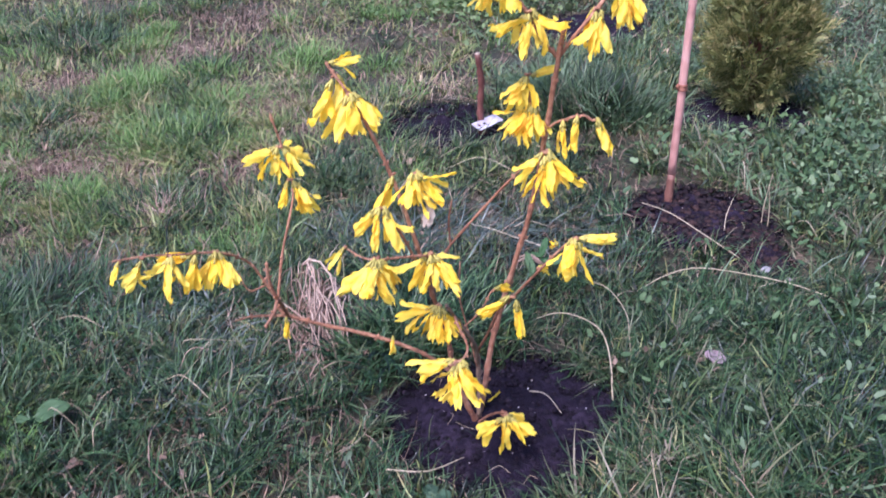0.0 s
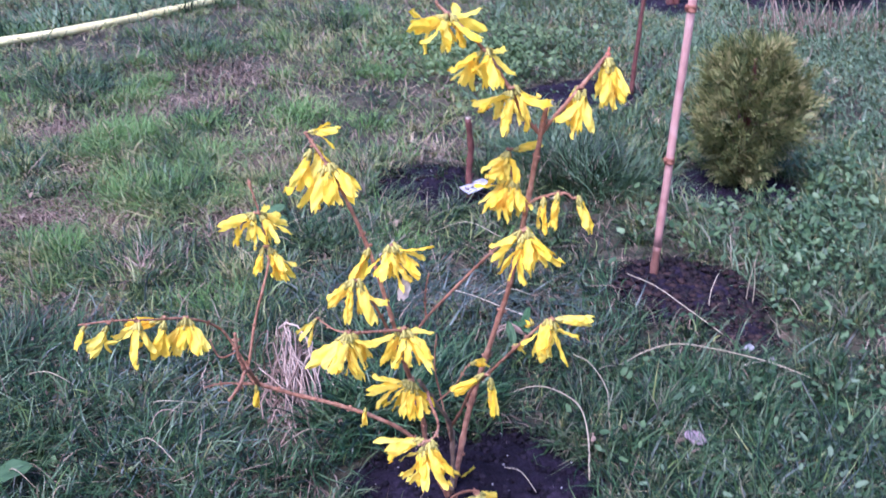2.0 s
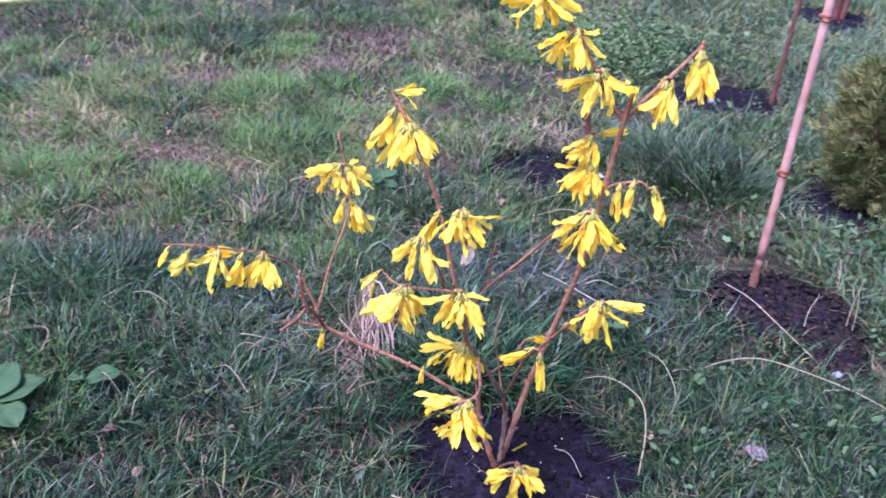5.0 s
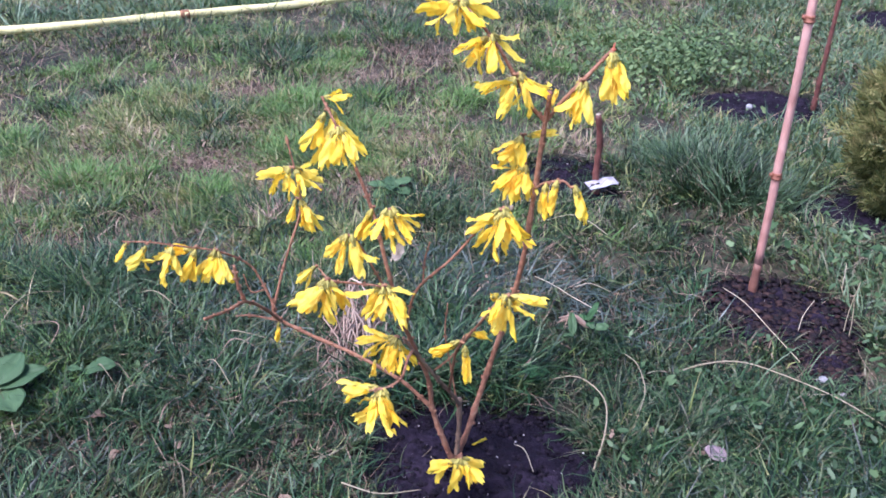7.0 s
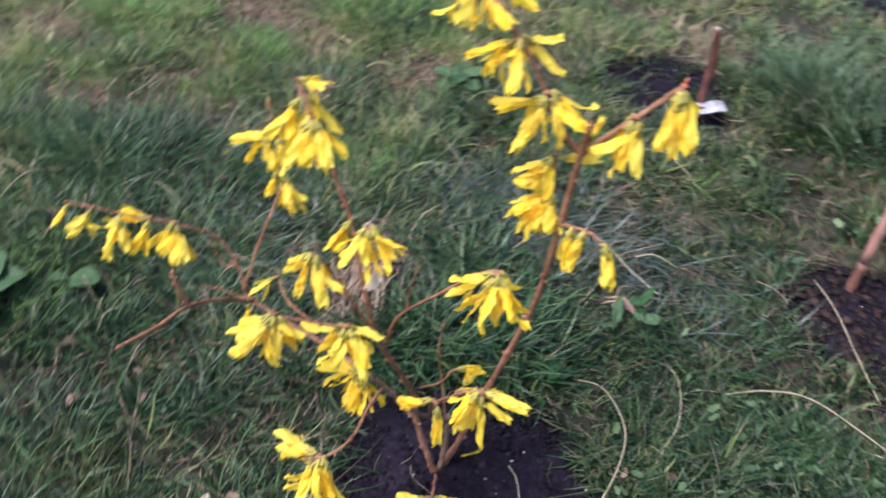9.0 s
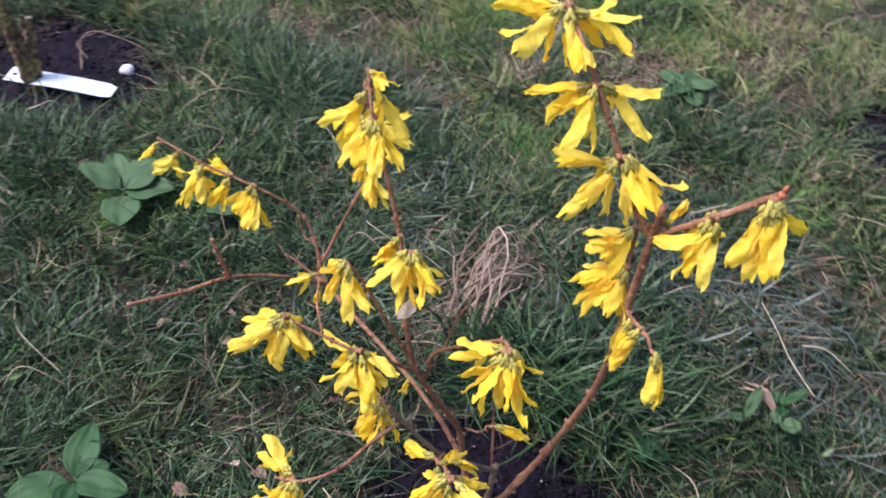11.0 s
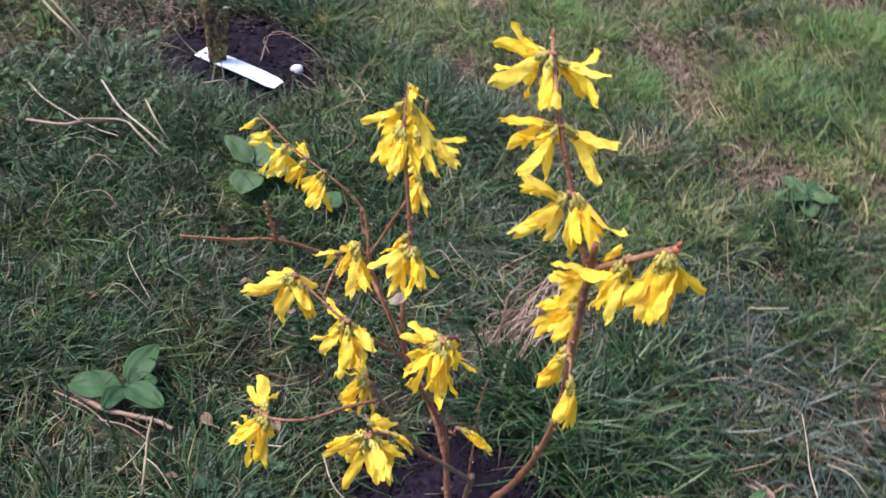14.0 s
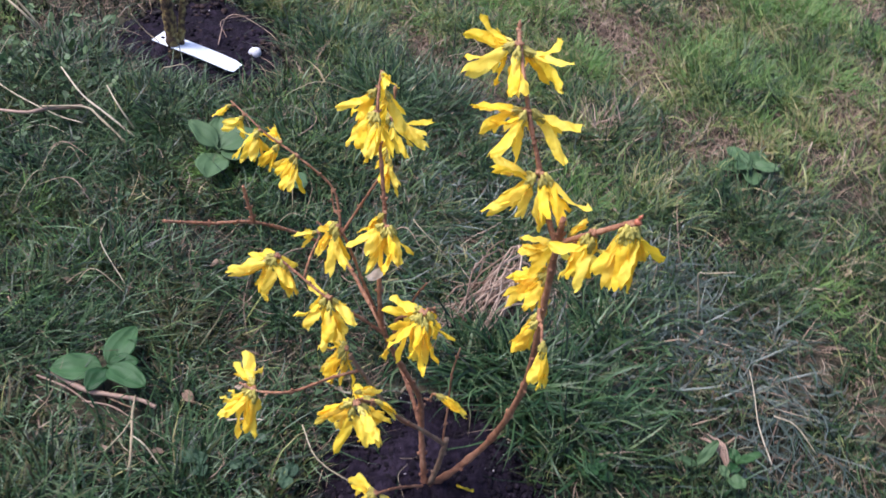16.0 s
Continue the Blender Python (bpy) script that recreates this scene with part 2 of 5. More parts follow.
M_CHIP = material("mulch_chip", [(0.1, (0.0047, 0.00235, 0.00336)), (0.5, (0.0134, 0.00605, 0.00672)), (0.85, (0.0319, 0.0141, 0.0114)), (1.0, (0.0808, 0.047, 0.037))], scale=80, rough=0.75, spec=0.25, bump=0.5, island=0.75)
M_CRUMB = material("soil_crumb", [(0.2, (0.25, 0.2, 0.2)), (1.0, (0.6, 0.55, 0.52))], scale=80, rough=0.8, island=0.7)


# ---- mesh helpers ----
INV = {}


def link_mesh(name, me, mat, parent=None, label=""):
    ob = new(name, me)
    if mat and not me.materials:
        me.materials.append(mat)
    if parent:
        ob.parent = parent
        ob.matrix_parent_inverse = INV.get(parent.name, Matrix())
    return tagged(ob, label) if label else ob


def part(name, bm, mat, parent=None, label="", smooth=True):
    me = bpy.data.meshes.new(name)
    bm.to_mesh(me)
    bm.free()
    if smooth:
        me.polygons.foreach_set("use_smooth", [True] * len(me.polygons))
    return link_mesh(name, me, mat, parent, label)


def thing(name, at, label, category, group="", kind=""):
    """A top-level empty at its base; parts are given in world coordinates."""
    e = new(name)
    e.location = at
    e.empty_display_size = 0.05
    INV[e.name] = Matrix.Translation(-Vector(at))
    return tagged(e, label, category, group, kind)


def mesh_np(name, verts, faces_flat, sizes, mat):
    """A mesh from numpy arrays: vertices, flat corner list and the number of corners of each face."""
    me = bpy.data.meshes.new(name)
    me.vertices.add(len(verts))
    me.vertices.foreach_set("co", np.asarray(verts, np.float32).ravel())
    me.loops.add(len(faces_flat))
    me.loops.foreach_set("vertex_index", np.asarray(faces_flat, np.int32))
    me.polygons.add(len(sizes))
    starts = np.concatenate(([0], np.cumsum(sizes)[:-1]))
    me.polygons.foreach_set("loop_start", starts.astype(np.int32))
    me.polygons.foreach_set("use_smooth", np.ones(len(sizes), bool))
    me.update(calc_edges=True)
    me.validate()
    me.materials.append(mat)
    return me


def smooth_line(pts, n=8):
    """A Catmull-Rom line through the points."""
    P = [Vector(p) for p in pts]
    P = [P[0] * 2 - P[1]] + P + [P[-1] * 2 - P[-2]]
    out = []
    for i in range(1, len(P) - 2):
        a, b, c, d = P[i - 1:i + 3]
        for k in range(n):
            t = k / n
            out.append(0.5 * ((2 * b) + (c - a) * t + (2 * a - 5 * b + 4 * c - d) * t * t + (3 * b - a - 3 * c + d) * t ** 3))
    out.append(P[-2])
    return out


def tube(bm, pts, r0, r1, sides=8, n=8, knots=0.0, seed=0, cap=True):
    """A tapering, slightly uneven tube along a smooth line."""
    line = smooth_line(pts, n)
    rr = random.Random(seed)
    rings = []
    for i, p in enumerate(line):
        d = (line[min(i + 1, len(line) - 1)] - line[max(i - 1, 0)]).normalized()
        u = d.cross(Vector((0.3, 0.9, 0.27))).normalized()
        v = d.cross(u)
        f = i / (len(line) - 1)
        r = r0 + (r1 - r0) * f
        r *= 1 + knots * (rr.random() - 0.4) + (knots * 1.4 if knots and i % 5 == 2 else 0)
        rings.append([bm.verts.new(p + (u * math.cos(a) + v * math.sin(a)) * r * (1 + 0.08 * math.sin(3 * a + i)))
                      for a in [2 * math.pi * k / sides for k in range(sides)]])
    for a, b in zip(rings, rings[1:]):
        for k in range(sides):
            bm.faces.new((a[k], a[(k + 1) % sides], b[(k + 1) % sides], b[k]))
    if cap:
        bm.faces.new(rings[-1])
        bm.faces.new(rings[0][::-1])
    return line


def cone(bm, at, way, r, h, sides=6):
    """A small pointed bud."""
    d = Vector(way).normalized()
    u = d.cross(Vector((0.31, 0.2, 0.9))).normalized()
    v = d.cross(u)
    at = Vector(at)
    lo = [bm.verts.new(at + (u * math.cos(a) + v * math.sin(a)) * r * 0.7) for a in [2 * math.pi * k / sides for k in range(sides)]]
    mid = [bm.verts.new(at + d * h * 0.45 + (u * math.cos(a) + v * math.sin(a)) * r) for a in [2 * math.pi * k / sides for k in range(sides)]]
    tip = bm.verts.new(at + d * h)
    for k in range(sides):
        j = (k + 1) % sides
        bm.faces.new((lo[k], lo[j], mid[j], mid[k]))
        bm.faces.new((mid[k], mid[j], tip))


def lump(bm, at, r, seed=0, squash=0.75, rough=0.25):
    """An uneven stone-like lump."""
    rr = random.Random(seed)
    made = bmesh.ops.create_icosphere(bm, subdivisions=2, radius=r)["verts"]
    off = Vector((rr.random() * 50, rr.random() * 50, rr.random() * 50))
    for v in made:
        k = 1 + rough * noise.noise(v.co / r * 1.2 + off)
        v.co = Vector((v.co.x * k, v.co.y * k, v.co.z * k * squash)) + Vector(at)


# ---- ground ----
def height(x, y):
    """The lawn's small unevenness."""
    return (0.006 * np.sin(3.1 * x + 1.3 * y + 0.5) + 0.005 * np.sin(-2.3 * x + 4.2 * y) + 0.003 * np.sin(9.0 * x + 5.0 * y + 1.0) + 0.003 * np.sin(11.0 * y - 6.0 * x)) * np.exp(-((x * x + y * y) / 40.0))


def h(x, y):
    return float(height(np.float64(x), np.float64(y)))


# soil beds: centre x, y, half axes, turn
BEDS = [(0.213, 0.945, 0.138, 0.132, 0.1), (0.522, 1.425, 0.116, 0.094, -0.3), (0.582, 1.318, 0.044, 0.076, 0.15), (0.115, 1.775, 0.115, 0.115, 0.0), (0.665, 1.825, 0.155, 0.11, 0.1),
        (0.44, 2.40, 0.15, 0.13, 0.2), (0.80, 3.36, 0.13, 0.16, 0.0), (1.32, 3.45, 0.30, 0.2, 0.1), (-0.685, 0.890, 0.155, 0.13, 0.3)]


def bed_field(x, y):
    """Below 1 inside a soil bed."""
    f = np.full(np.shape(x), 9.0)
    for i, (cx, cy, a, b, turn) in enumerate(BEDS):
        dx, dy = x - cx, y - cy
        u, v = dx * math.cos(turn) + dy * math.sin(turn), -dx * math.sin(turn) + dy * math.cos(turn)
        ang = np.arctan2(v / b, u / a)
        wob = 1 + 0.10 * np.sin(3 * ang + i) + 0.06 * np.sin(7 * ang + 2 * i) + 0.04 * np.sin(12 * ang)
        f = np.minimum(f, np.hypot(u / a, v / b) / wob)
    return f


def lines(lo, hi, step, far):
    near = list(np.arange(lo, hi + step / 2, step))
    s, a, b = step, lo, hi
    left, right = [], []
    while a > -far:
        s *= 1.35
        a, b = a - s, b + s
        left.append(a)
        right.append(b)
    return np.array(left[::-1] + near + right)


gx, gy = lines(-1.6, 1.6, 0.02, 600.0), lines(0.2, 3.4, 0.02, 600.0)
GX, GY = np.meshgrid(gx, gy)
GZ = height(GX, GY) - 0.012 * (bed_field(GX, GY) < 0.9)
nx, ny = len(gx), len(gy)
idx = np.arange(nx * ny).reshape(ny, nx)
quads = np.stack([idx[:-1, :-1], idx[:-1, 1:], idx[1:, 1:], idx[1:, :-1]], -1).reshape(-1, 4)
ground = link_mesh("ground", mesh_np("ground", np.stack([GX, GY, GZ], -1).reshape(-1, 3), quads.ravel(), np.full(len(quads), 4), M_GROUND), None)
tagged(ground, "uneven brown lawn soil with matted dead thatch", "ground", kind="structure")


def soil_bed(i):
    """A round of dug dark soil with a crumbly, slightly domed surface."""
    cx, cy, a, b, turn = BEDS[i]
    R, S = 26, 72
    vs, fl, sz = [], [], []
    for r in range(R + 1):
        for s in range(S):
            ang = 2 * math.pi * s / S
            wob = 1 + 0.10 * math.sin(3 * ang + i) + 0.06 * math.sin(7 * ang + 2 * i) + 0.04 * math.sin(12 * ang)
            q = r / R * 1.06 * wob
            u, v = a * q * math.cos(ang), b * q * math.sin(ang)
            x, y = cx + u * math.cos(turn) - v * math.sin(turn), cy + u * math.sin(turn) + v * math.cos(turn)
            z = h(x, y) + 0.006 * (1 - (r / R) ** 3) - 0.010 * (r / R) ** 6
            z += 0.006 * noise.noise(Vector((x * 55, y * 55, i))) + 0.004 * noise.noise(Vector((x * 140, y * 140, i)))
            vs.append((x, y, z))
    for r in range(R):
        for s in range(S):
            fl += [r * S + s, (r + 1) * S + s, (r + 1) * S + (s + 1) % S, r * S + (s + 1) % S]
            sz.append(4)
    ob = link_mesh("soil_bed", mesh_np("soil_bed", np.array(vs), fl, sz, M_SOIL), None)
    return tagged(ob, "bare patch of dark crumbly dug soil in the lawn", "soil", "planting beds", "structure")


for i in range(len(BEDS)):
    soil_bed(i)

# crumbs of soil lying on the beds
ico = bmesh.new()
bmesh.ops.create_icosphere(ico, subdivisions=1, radius=1.0)
ICO_V = np.array([v.co[:] for v in ico.verts])
ICO_F = np.array([[v.index for v in f.verts] for f in ico.faces])
ico.free()


def scatter_lumps(name, places, radii, mat, label, category, flat=0.7):
    n = len(places)
    V = ICO_V[None] * (1 + 0.35 * rng.standard_normal((n, len(ICO_V), 1)) * 0.7) * radii[:, None, None]
    V[:, :, 2] *= flat
    V = V + places[:, None]
    F = ICO_F[None] + (np.arange(n) * len(ICO_V))[:, None, None]
    ob = link_mesh(name, mesh_np(name, V.reshape(-1, 3), F.ravel(), np.full(n * len(ICO_F), 3), mat), None)
    return tagged(ob, label, category, kind="stuff")


pl, ra = [], []
for i, (cx, cy, a, b, turn) in enumerate(BEDS[:9]):
    near = i in (0, 1, 2, 3, 8)
    for _ in range(2600 if i == 0 else 900 if near else 250):
        q, ang = math.sqrt(rng.random()) * 1.04, rng.random() * 6.283
        u, v = a * q * math.cos(ang), b * q * math.sin(ang)
        x, y = cx + u * math.cos(turn) - v * math.sin(turn), cy + u * math.sin(turn) + v * math.cos(turn)
        pl.append((x, y, h(x, y) + 0.005 * (1 - q ** 3)))
        ra.append(0.0011 + 0.0036 * rng.random() ** 3)
scatter_lumps("soil_crumbs", np.array(pl), np.array(ra), M_CLOD, "dark crumbs of dug garden soil", "soil")
k = rng.choice(len(pl), 170, replace=False)
scatter_lumps("pale_grit", np.array(pl)[k] + (0, 0, 0.002), 0.0004 + 0.0011 * rng.random(170) ** 2, M_CRUMB, "pale grit and chips on the dark soil", "grit")


pl, ra = [], []
for i, n in ((1, 900), (2, 300), (8, 160), (3, 120)):
    cx, cy, a, b, turn = BEDS[i]
    for _ in range(n):
        q, ang = math.sqrt(rng.random()) * 0.98, rng.random() * 6.283
        u, v = a * q * math.cos(ang), b * q * math.sin(ang)
        x, y = cx + u * math.cos(turn) - v * math.sin(turn), cy + u * math.sin(turn) + v * math.cos(turn)
        pl.append((x, y, h(x, y) + 0.007))
        ra.append(0.0018 + 0.0055 * rng.random() ** 2)
scatter_lumps("mulch_chips", np.array(pl), np.array(ra), M_CHIP, "reddish-brown bark chips and crumbled leaves on dark soil", "mulch", 0.42)


# ---- the flowering shrub ----
FOOT = (0.187, 0.943, h(0.187, 0.943))
shrub = thing("forsythia_shrub", FOOT, "young leafless forsythia shrub with drooping yellow flowers in soil", "shrub")


def branch(pts, r0, r1, mat=M_BARK, buds=6, seed=0, label=""):
    """A reddish-brown twig with paired buds along it."""
    bm = bmesh.new()
    r0, r1 = r0 * 0.58, r1 * 0.68
    line = tube(bm, pts, r0, r1, 9, 8, 0.16, seed)
    rr = random.Random(seed + 50)
    for k in range(buds):
        i = int((k + 0.7) / buds * (len(line) - 2))
        d = (line[i + 1] - line[i]).normalized()
        side = d.cross(Vector((rr.uniform(-1, 1), rr.uniform(-1, 1), rr.uniform(-0.3, 0.3)))).normalized()
        r = r0 + (r1 - r0) * i / len(line)
        for sgn in (1, -1):
            if rr.random() < 0.8:
                cone(bm, line[i] + side * sgn * r * 0.7, side * sgn + d * 1.1, r * 0.5 + 0.0006, r * 1.0 + 0.0022, 5)
    return part("branch", bm, mat, shrub, label)


# main stem, its cut top, and the two shoots below the cut
branch([FOOT, (0.194, 0.965, 0.030), (0.206, 0.992, 0.090), (0.227, 0.994, 0.174), (0.244, 0.986, 0.247), (0.256, 0.973, 0.334), (0.263, 0.965, 0.392), (0.269, 0.959, 0.439)], 0.0058, 0.0031, buds=9, seed=1)
branch([(0.265, 0.964, 0.408), (0.251, 0.960, 0.424), (0.237, 0.956, 0.450), (0.215, 0.951, 0.485), (0.184, 0.954, 0.514), (0.176, 0.956, 0.520)], 0.0034, 0.0016, buds=7, seed=2)
branch([(0.266, 0.964, 0.409), (0.279, 0.961, 0.429), (0.297, 0.964, 0.451), (0.318, 0.972, 0.477)], 0.0030, 0.0022, buds=4, seed=3)
branch([(0.257, 0.972, 0.337), (0.265, 0.963, 0.347), (0.278, 0.955, 0.355), (0.289, 0.951, 0.358), (0.296, 0.948, 0.354)], 0.0022, 0.0013, buds=4, seed=4)
branch([(0.255, 0.975, 0.324), (0.246, 0.981, 0.344), (0.241, 0.983, 0.364), (0.239, 0.986, 0.385)], 0.0024, 0.0014, buds=3, seed=5)
# the old fork low on the plant
branch([FOOT, (0.176, 0.942, 0.035), (0.164, 0.941, 0.072), (0.160, 0.936, 0.119), (0.153, 0.916, 0.168), (0.146, 0.897, 0.218), (0.135, 0.894, 0.269), (0.119, 0.900, 0.323), (0.100, 0.899, 0.375), (0.085, 0.900, 0.405), (0.069, 0.907, 0.427)], 0.0054, 0.0015, buds=13, seed=6)
branch([(0.189, 0.947, 0.012), (0.190, 0.952, 0.045), (0.189, 0.956, 0.086)], 0.0046, 0.0040, M_OLDBARK, 2, 7, "old cut stub with grey-brown bark")
branch([(0.189, 0.955, 0.078), (0.189, 0.928, 0.112), (0.186, 0.898, 0.148), (0.170, 0.870, 0.198), (0.164, 0.862, 0.215)], 0.0036, 0.0022, M_OLDBARK, 5, 8)
branch([(0.170, 0.870, 0.198), (0.176, 0.841, 0.205), (0.184, 0.808, 0.210), (0.182, 0.782, 0.217), (0.171, 0.768, 0.220)], 0.0024, 0.0013, buds=5, seed=9)
branch([(0.189, 0.922, 0.118), (0.199, 0.900, 0.153), (0.211, 0.877, 0.199), (0.225, 0.861, 0.226), (0.246, 0.847, 0.261), (0.263, 0.834, 0.290), (0.274, 0.828, 0.303)], 0.0024, 0.0015, buds=6, seed=10)
branch([(0.148, 0.908, 0.198), (0.162, 0.903, 0.245), (0.192, 0.917, 0.277), (0.224, 0.902, 0.322), (0.245, 0.886, 0.350), (0.253, 0.880, 0.356)], 0.0023, 0.0014, buds=6, seed=11)
branch([(0.167, 0.906, 0.251), (0.166, 0.914, 0.273), (0.169, 0.921, 0.290)], 0.0016, 0.0010, buds=2, seed=12)
branch([(0.145, 0.898, 0.215), (0.132, 0.882, 0.262), (0.117, 0.868, 0.306), (0.109, 0.860, 0.313)], 0.0022, 0.0013, buds=4, seed=13)
branch([(0.146, 0.900, 0.208), (0.150, 0.872, 0.244), (0.153, 0.846, 0.275), (0.135, 0.830, 0.285), (0.112, 0.815, 0.291)], 0.0024, 0.0014, buds=5, seed=14)
branch([(0.131, 0.831, 0.284), (0.100, 0.845, 0.274), (0.080, 0.859, 0.276)], 0.0015, 0.0009, buds=2, seed=15)
branch([(0.188, 0.953, 0.075), (0.178, 0.957, 0.125), (0.171, 0.959, 0.163), (0.173, 0.961, 0.200)], 0.0018, 0.0010, buds=4, seed=16)
branch([(0.167, 0.937, 0.129), (0.191, 0.929, 0.160), (0.204, 0.924, 0.189)], 0.0017, 0.0010, buds=3, seed=17)
branch([FOOT, (0.197, 0.925, 0.030), (0.208, 0.901, 0.056), (0.218, 0.880, 0.075)], 0.0025, 0.0015, buds=3, seed=18)
# long low limb and its twigs
branch([(0.163, 0.941, 0.076), (0.130, 0.935, 0.108), (0.084, 0.925, 0.136), (0.035, 0.913, 0.159), (0.004, 0.904, 0.178), (-0.002, 0.904, 0.195)], 0.0037, 0.0025, buds=7, seed=19)
branch([(0.002, 0.904, 0.187), (-0.011, 0.906, 0.213), (-0.022, 0.900, 0.239), (-0.039, 0.873, 0.265), (-0.066, 0.848, 0.278), (-0.088, 0.836, 0.284), (-0.114, 0.826, 0.285)], 0.0023, 0.0010, buds=9, seed=20)
branch([(-0.001, 0.906, 0.192), (0.006, 0.923, 0.236), (0.020, 0.939, 0.292), (0.015, 0.943, 0.330), (0.008, 0.945, 0.360)], 0.0023, 0.0012, buds=7, seed=21)
branch([(0.007, 0.903, 0.176), (0.015, 0.861, 0.217), (0.025, 0.815, 0.252), (0.032, 0.776, 0.266), (0.036, 0.737, 0.281)], 0.0029, 0.0017, buds=6, seed=22)
branch([(0.025, 0.815, 0.252), (0.022, 0.811, 0.272), (0.023, 0.807, 0.294)], 0.0027, 0.0020, buds=4, seed=23)
branch([(0.003, 0.903, 0.176), (-0.025, 0.896, 0.180), (-0.041, 0.893, 0.177)], 0.0022, 0.0012, buds=3, seed=24)
branch([(-0.009, 0.906, 0.210), (-0.027, 0.906, 0.203), (-0.034, 0.905, 0.223)], 0.0015, 0.0009, buds=2, seed=25)


# petals: strap-shaped, channelled, widest past the middle, hanging along -z
def petal_mesh(seed):
    """A limp strap with a wavy edge and a blunt, ragged or notched end."""
    rr = random.Random(seed)
    L, W = rr.uniform(0.0185, 0.0265), rr.uniform(0.0025, 0.0036)
    a0 = radians(rr.uniform(4, 24))
    a1 = radians(rr.choice((rr.uniform(-18, 8), rr.uniform(0, 24), rr.uniform(22, 58))))
    twist, wave = rr.uniform(-1.1, 1.1), rr.uniform(0, 6)
    keel = rr.uniform(0.15, 0.6) * rr.choice((1, 1, -1))
    skew = rr.uniform(-0.0024, 0.0024)
    base, end = rr.uniform(0.50, 0.72), rr.uniform(0.35, 0.70)
    notch, kink = rr.choice((0.0, 0.0012, 0.0024)), rr.uniform(-0.35, 0.35)
    n, m = 12, 6
    bm = bmesh.new()
    x, z = 0.0009, 0.0
    grid = []
    for i in range(n + 1):
        t = i / n
        ang = a0 + (a1 - a0) * t ** 1.3 + 0.22 * math.sin(wave + 5.5 * t) + kink * max(0.0, t - 0.6) * 2
        if i:
            x, z = x + math.sin(ang) * L / n, z - math.cos(ang) * L / n
        w = W * (base + (1 - base) * math.sin(min(1.0, t / 0.55) * math.pi / 2))
        if t > 0.78:
            w *= 1 - (1 - end) * ((t - 0.78) / 0.22) ** 1.7
        row = []
        for k in range(m + 1):
            q = k / m * 2 - 1
            edge = 1 + 0.13 * math.sin(8 * t + 2 * wave + 1.7 * (q > 0)) * abs(q) + 0.07 * math.sin(21 * t + 5 * wave * (q + 2))
            lift = keel * w * q * q + 0.0007 * math.sin(9 * t + 3.0 * q + wave) + 0.0005 * q * math.sin(19 * t + wave)
            tail = t ** 12 * (notch * (1 - abs(q)) + 0.0010 * math.sin(4.1 * q + wave) - 0.0005 * math.cos(7 * q + 2 * wave))
            px, py, pz = x - math.cos(ang) * lift, q * w * edge + skew * t * t, z - math.sin(ang) * lift + tail
            c, d = math.cos(twist * t), math.sin(twist * t)
            row.append(bm.verts.new((x + (px - x) * c - py * d, (px - x) * d + py * c, pz)))
        grid.append(row)
    for i in range(n):
        for k in range(m):
            bm.faces.new((grid[i][k], grid[i][k + 1], grid[i + 1][k + 1], grid[i + 1][k]))
    me = bpy.data.meshes.new("petal")
    bm.to_mesh(me)
    bm.free()
    me.polygons.foreach_set("use_smooth", [True] * len(me.polygons))
    me.materials.append(M_PETAL)
    return me


def calyx_mesh(seed):
    """The short flower tube in its downy olive calyx, from its stalk down."""
    rr = random.Random(seed + 70)
    bm = bmesh.new()
    tube(bm, [(0, 0, 0.0008), (0.0005, 0, -0.002), (0, 0.0004, -0.0045), (0, 0, -0.0088)], 0.0009, 0.0021, 8, 3, 0.12, seed)
    for k in range(4):
        a = k * math.pi / 2 + rr.uniform(0.1, 0.7)
        cone(bm, (0.0010 * math.cos(a), 0.0010 * math.sin(a), -0.0015), (0.42 * math.cos(a), 0.42 * math.sin(a), -1), 0.0010, rr.uniform(0.0042, 0.0062), 5)
    for k in range(9):
        a = k * 2.4
        cone(bm, (0.0012 * math.cos(a), 0.0012 * math.sin(a), -0.0004 - 0.0006 * k), (math.cos(a), math.sin(a), rr.uniform(-0.6, 0.3)), 0.0003, 0.0016, 4)
    me = bpy.data.meshes.new("flower")
    bm.to_mesh(me)
    bm.free()
    me.polygons.foreach_set("use_smooth", [True] * len(me.polygons))
    me.materials.append(M_CALYX)
    return me


PETALS = [petal_mesh(s) for s in range(30)]
CLOSED = sorted(PETALS, key=lambda me: max(v.co.x for v in me.vertices))
CALYX = [calyx_mesh(s) for s in range(4)]


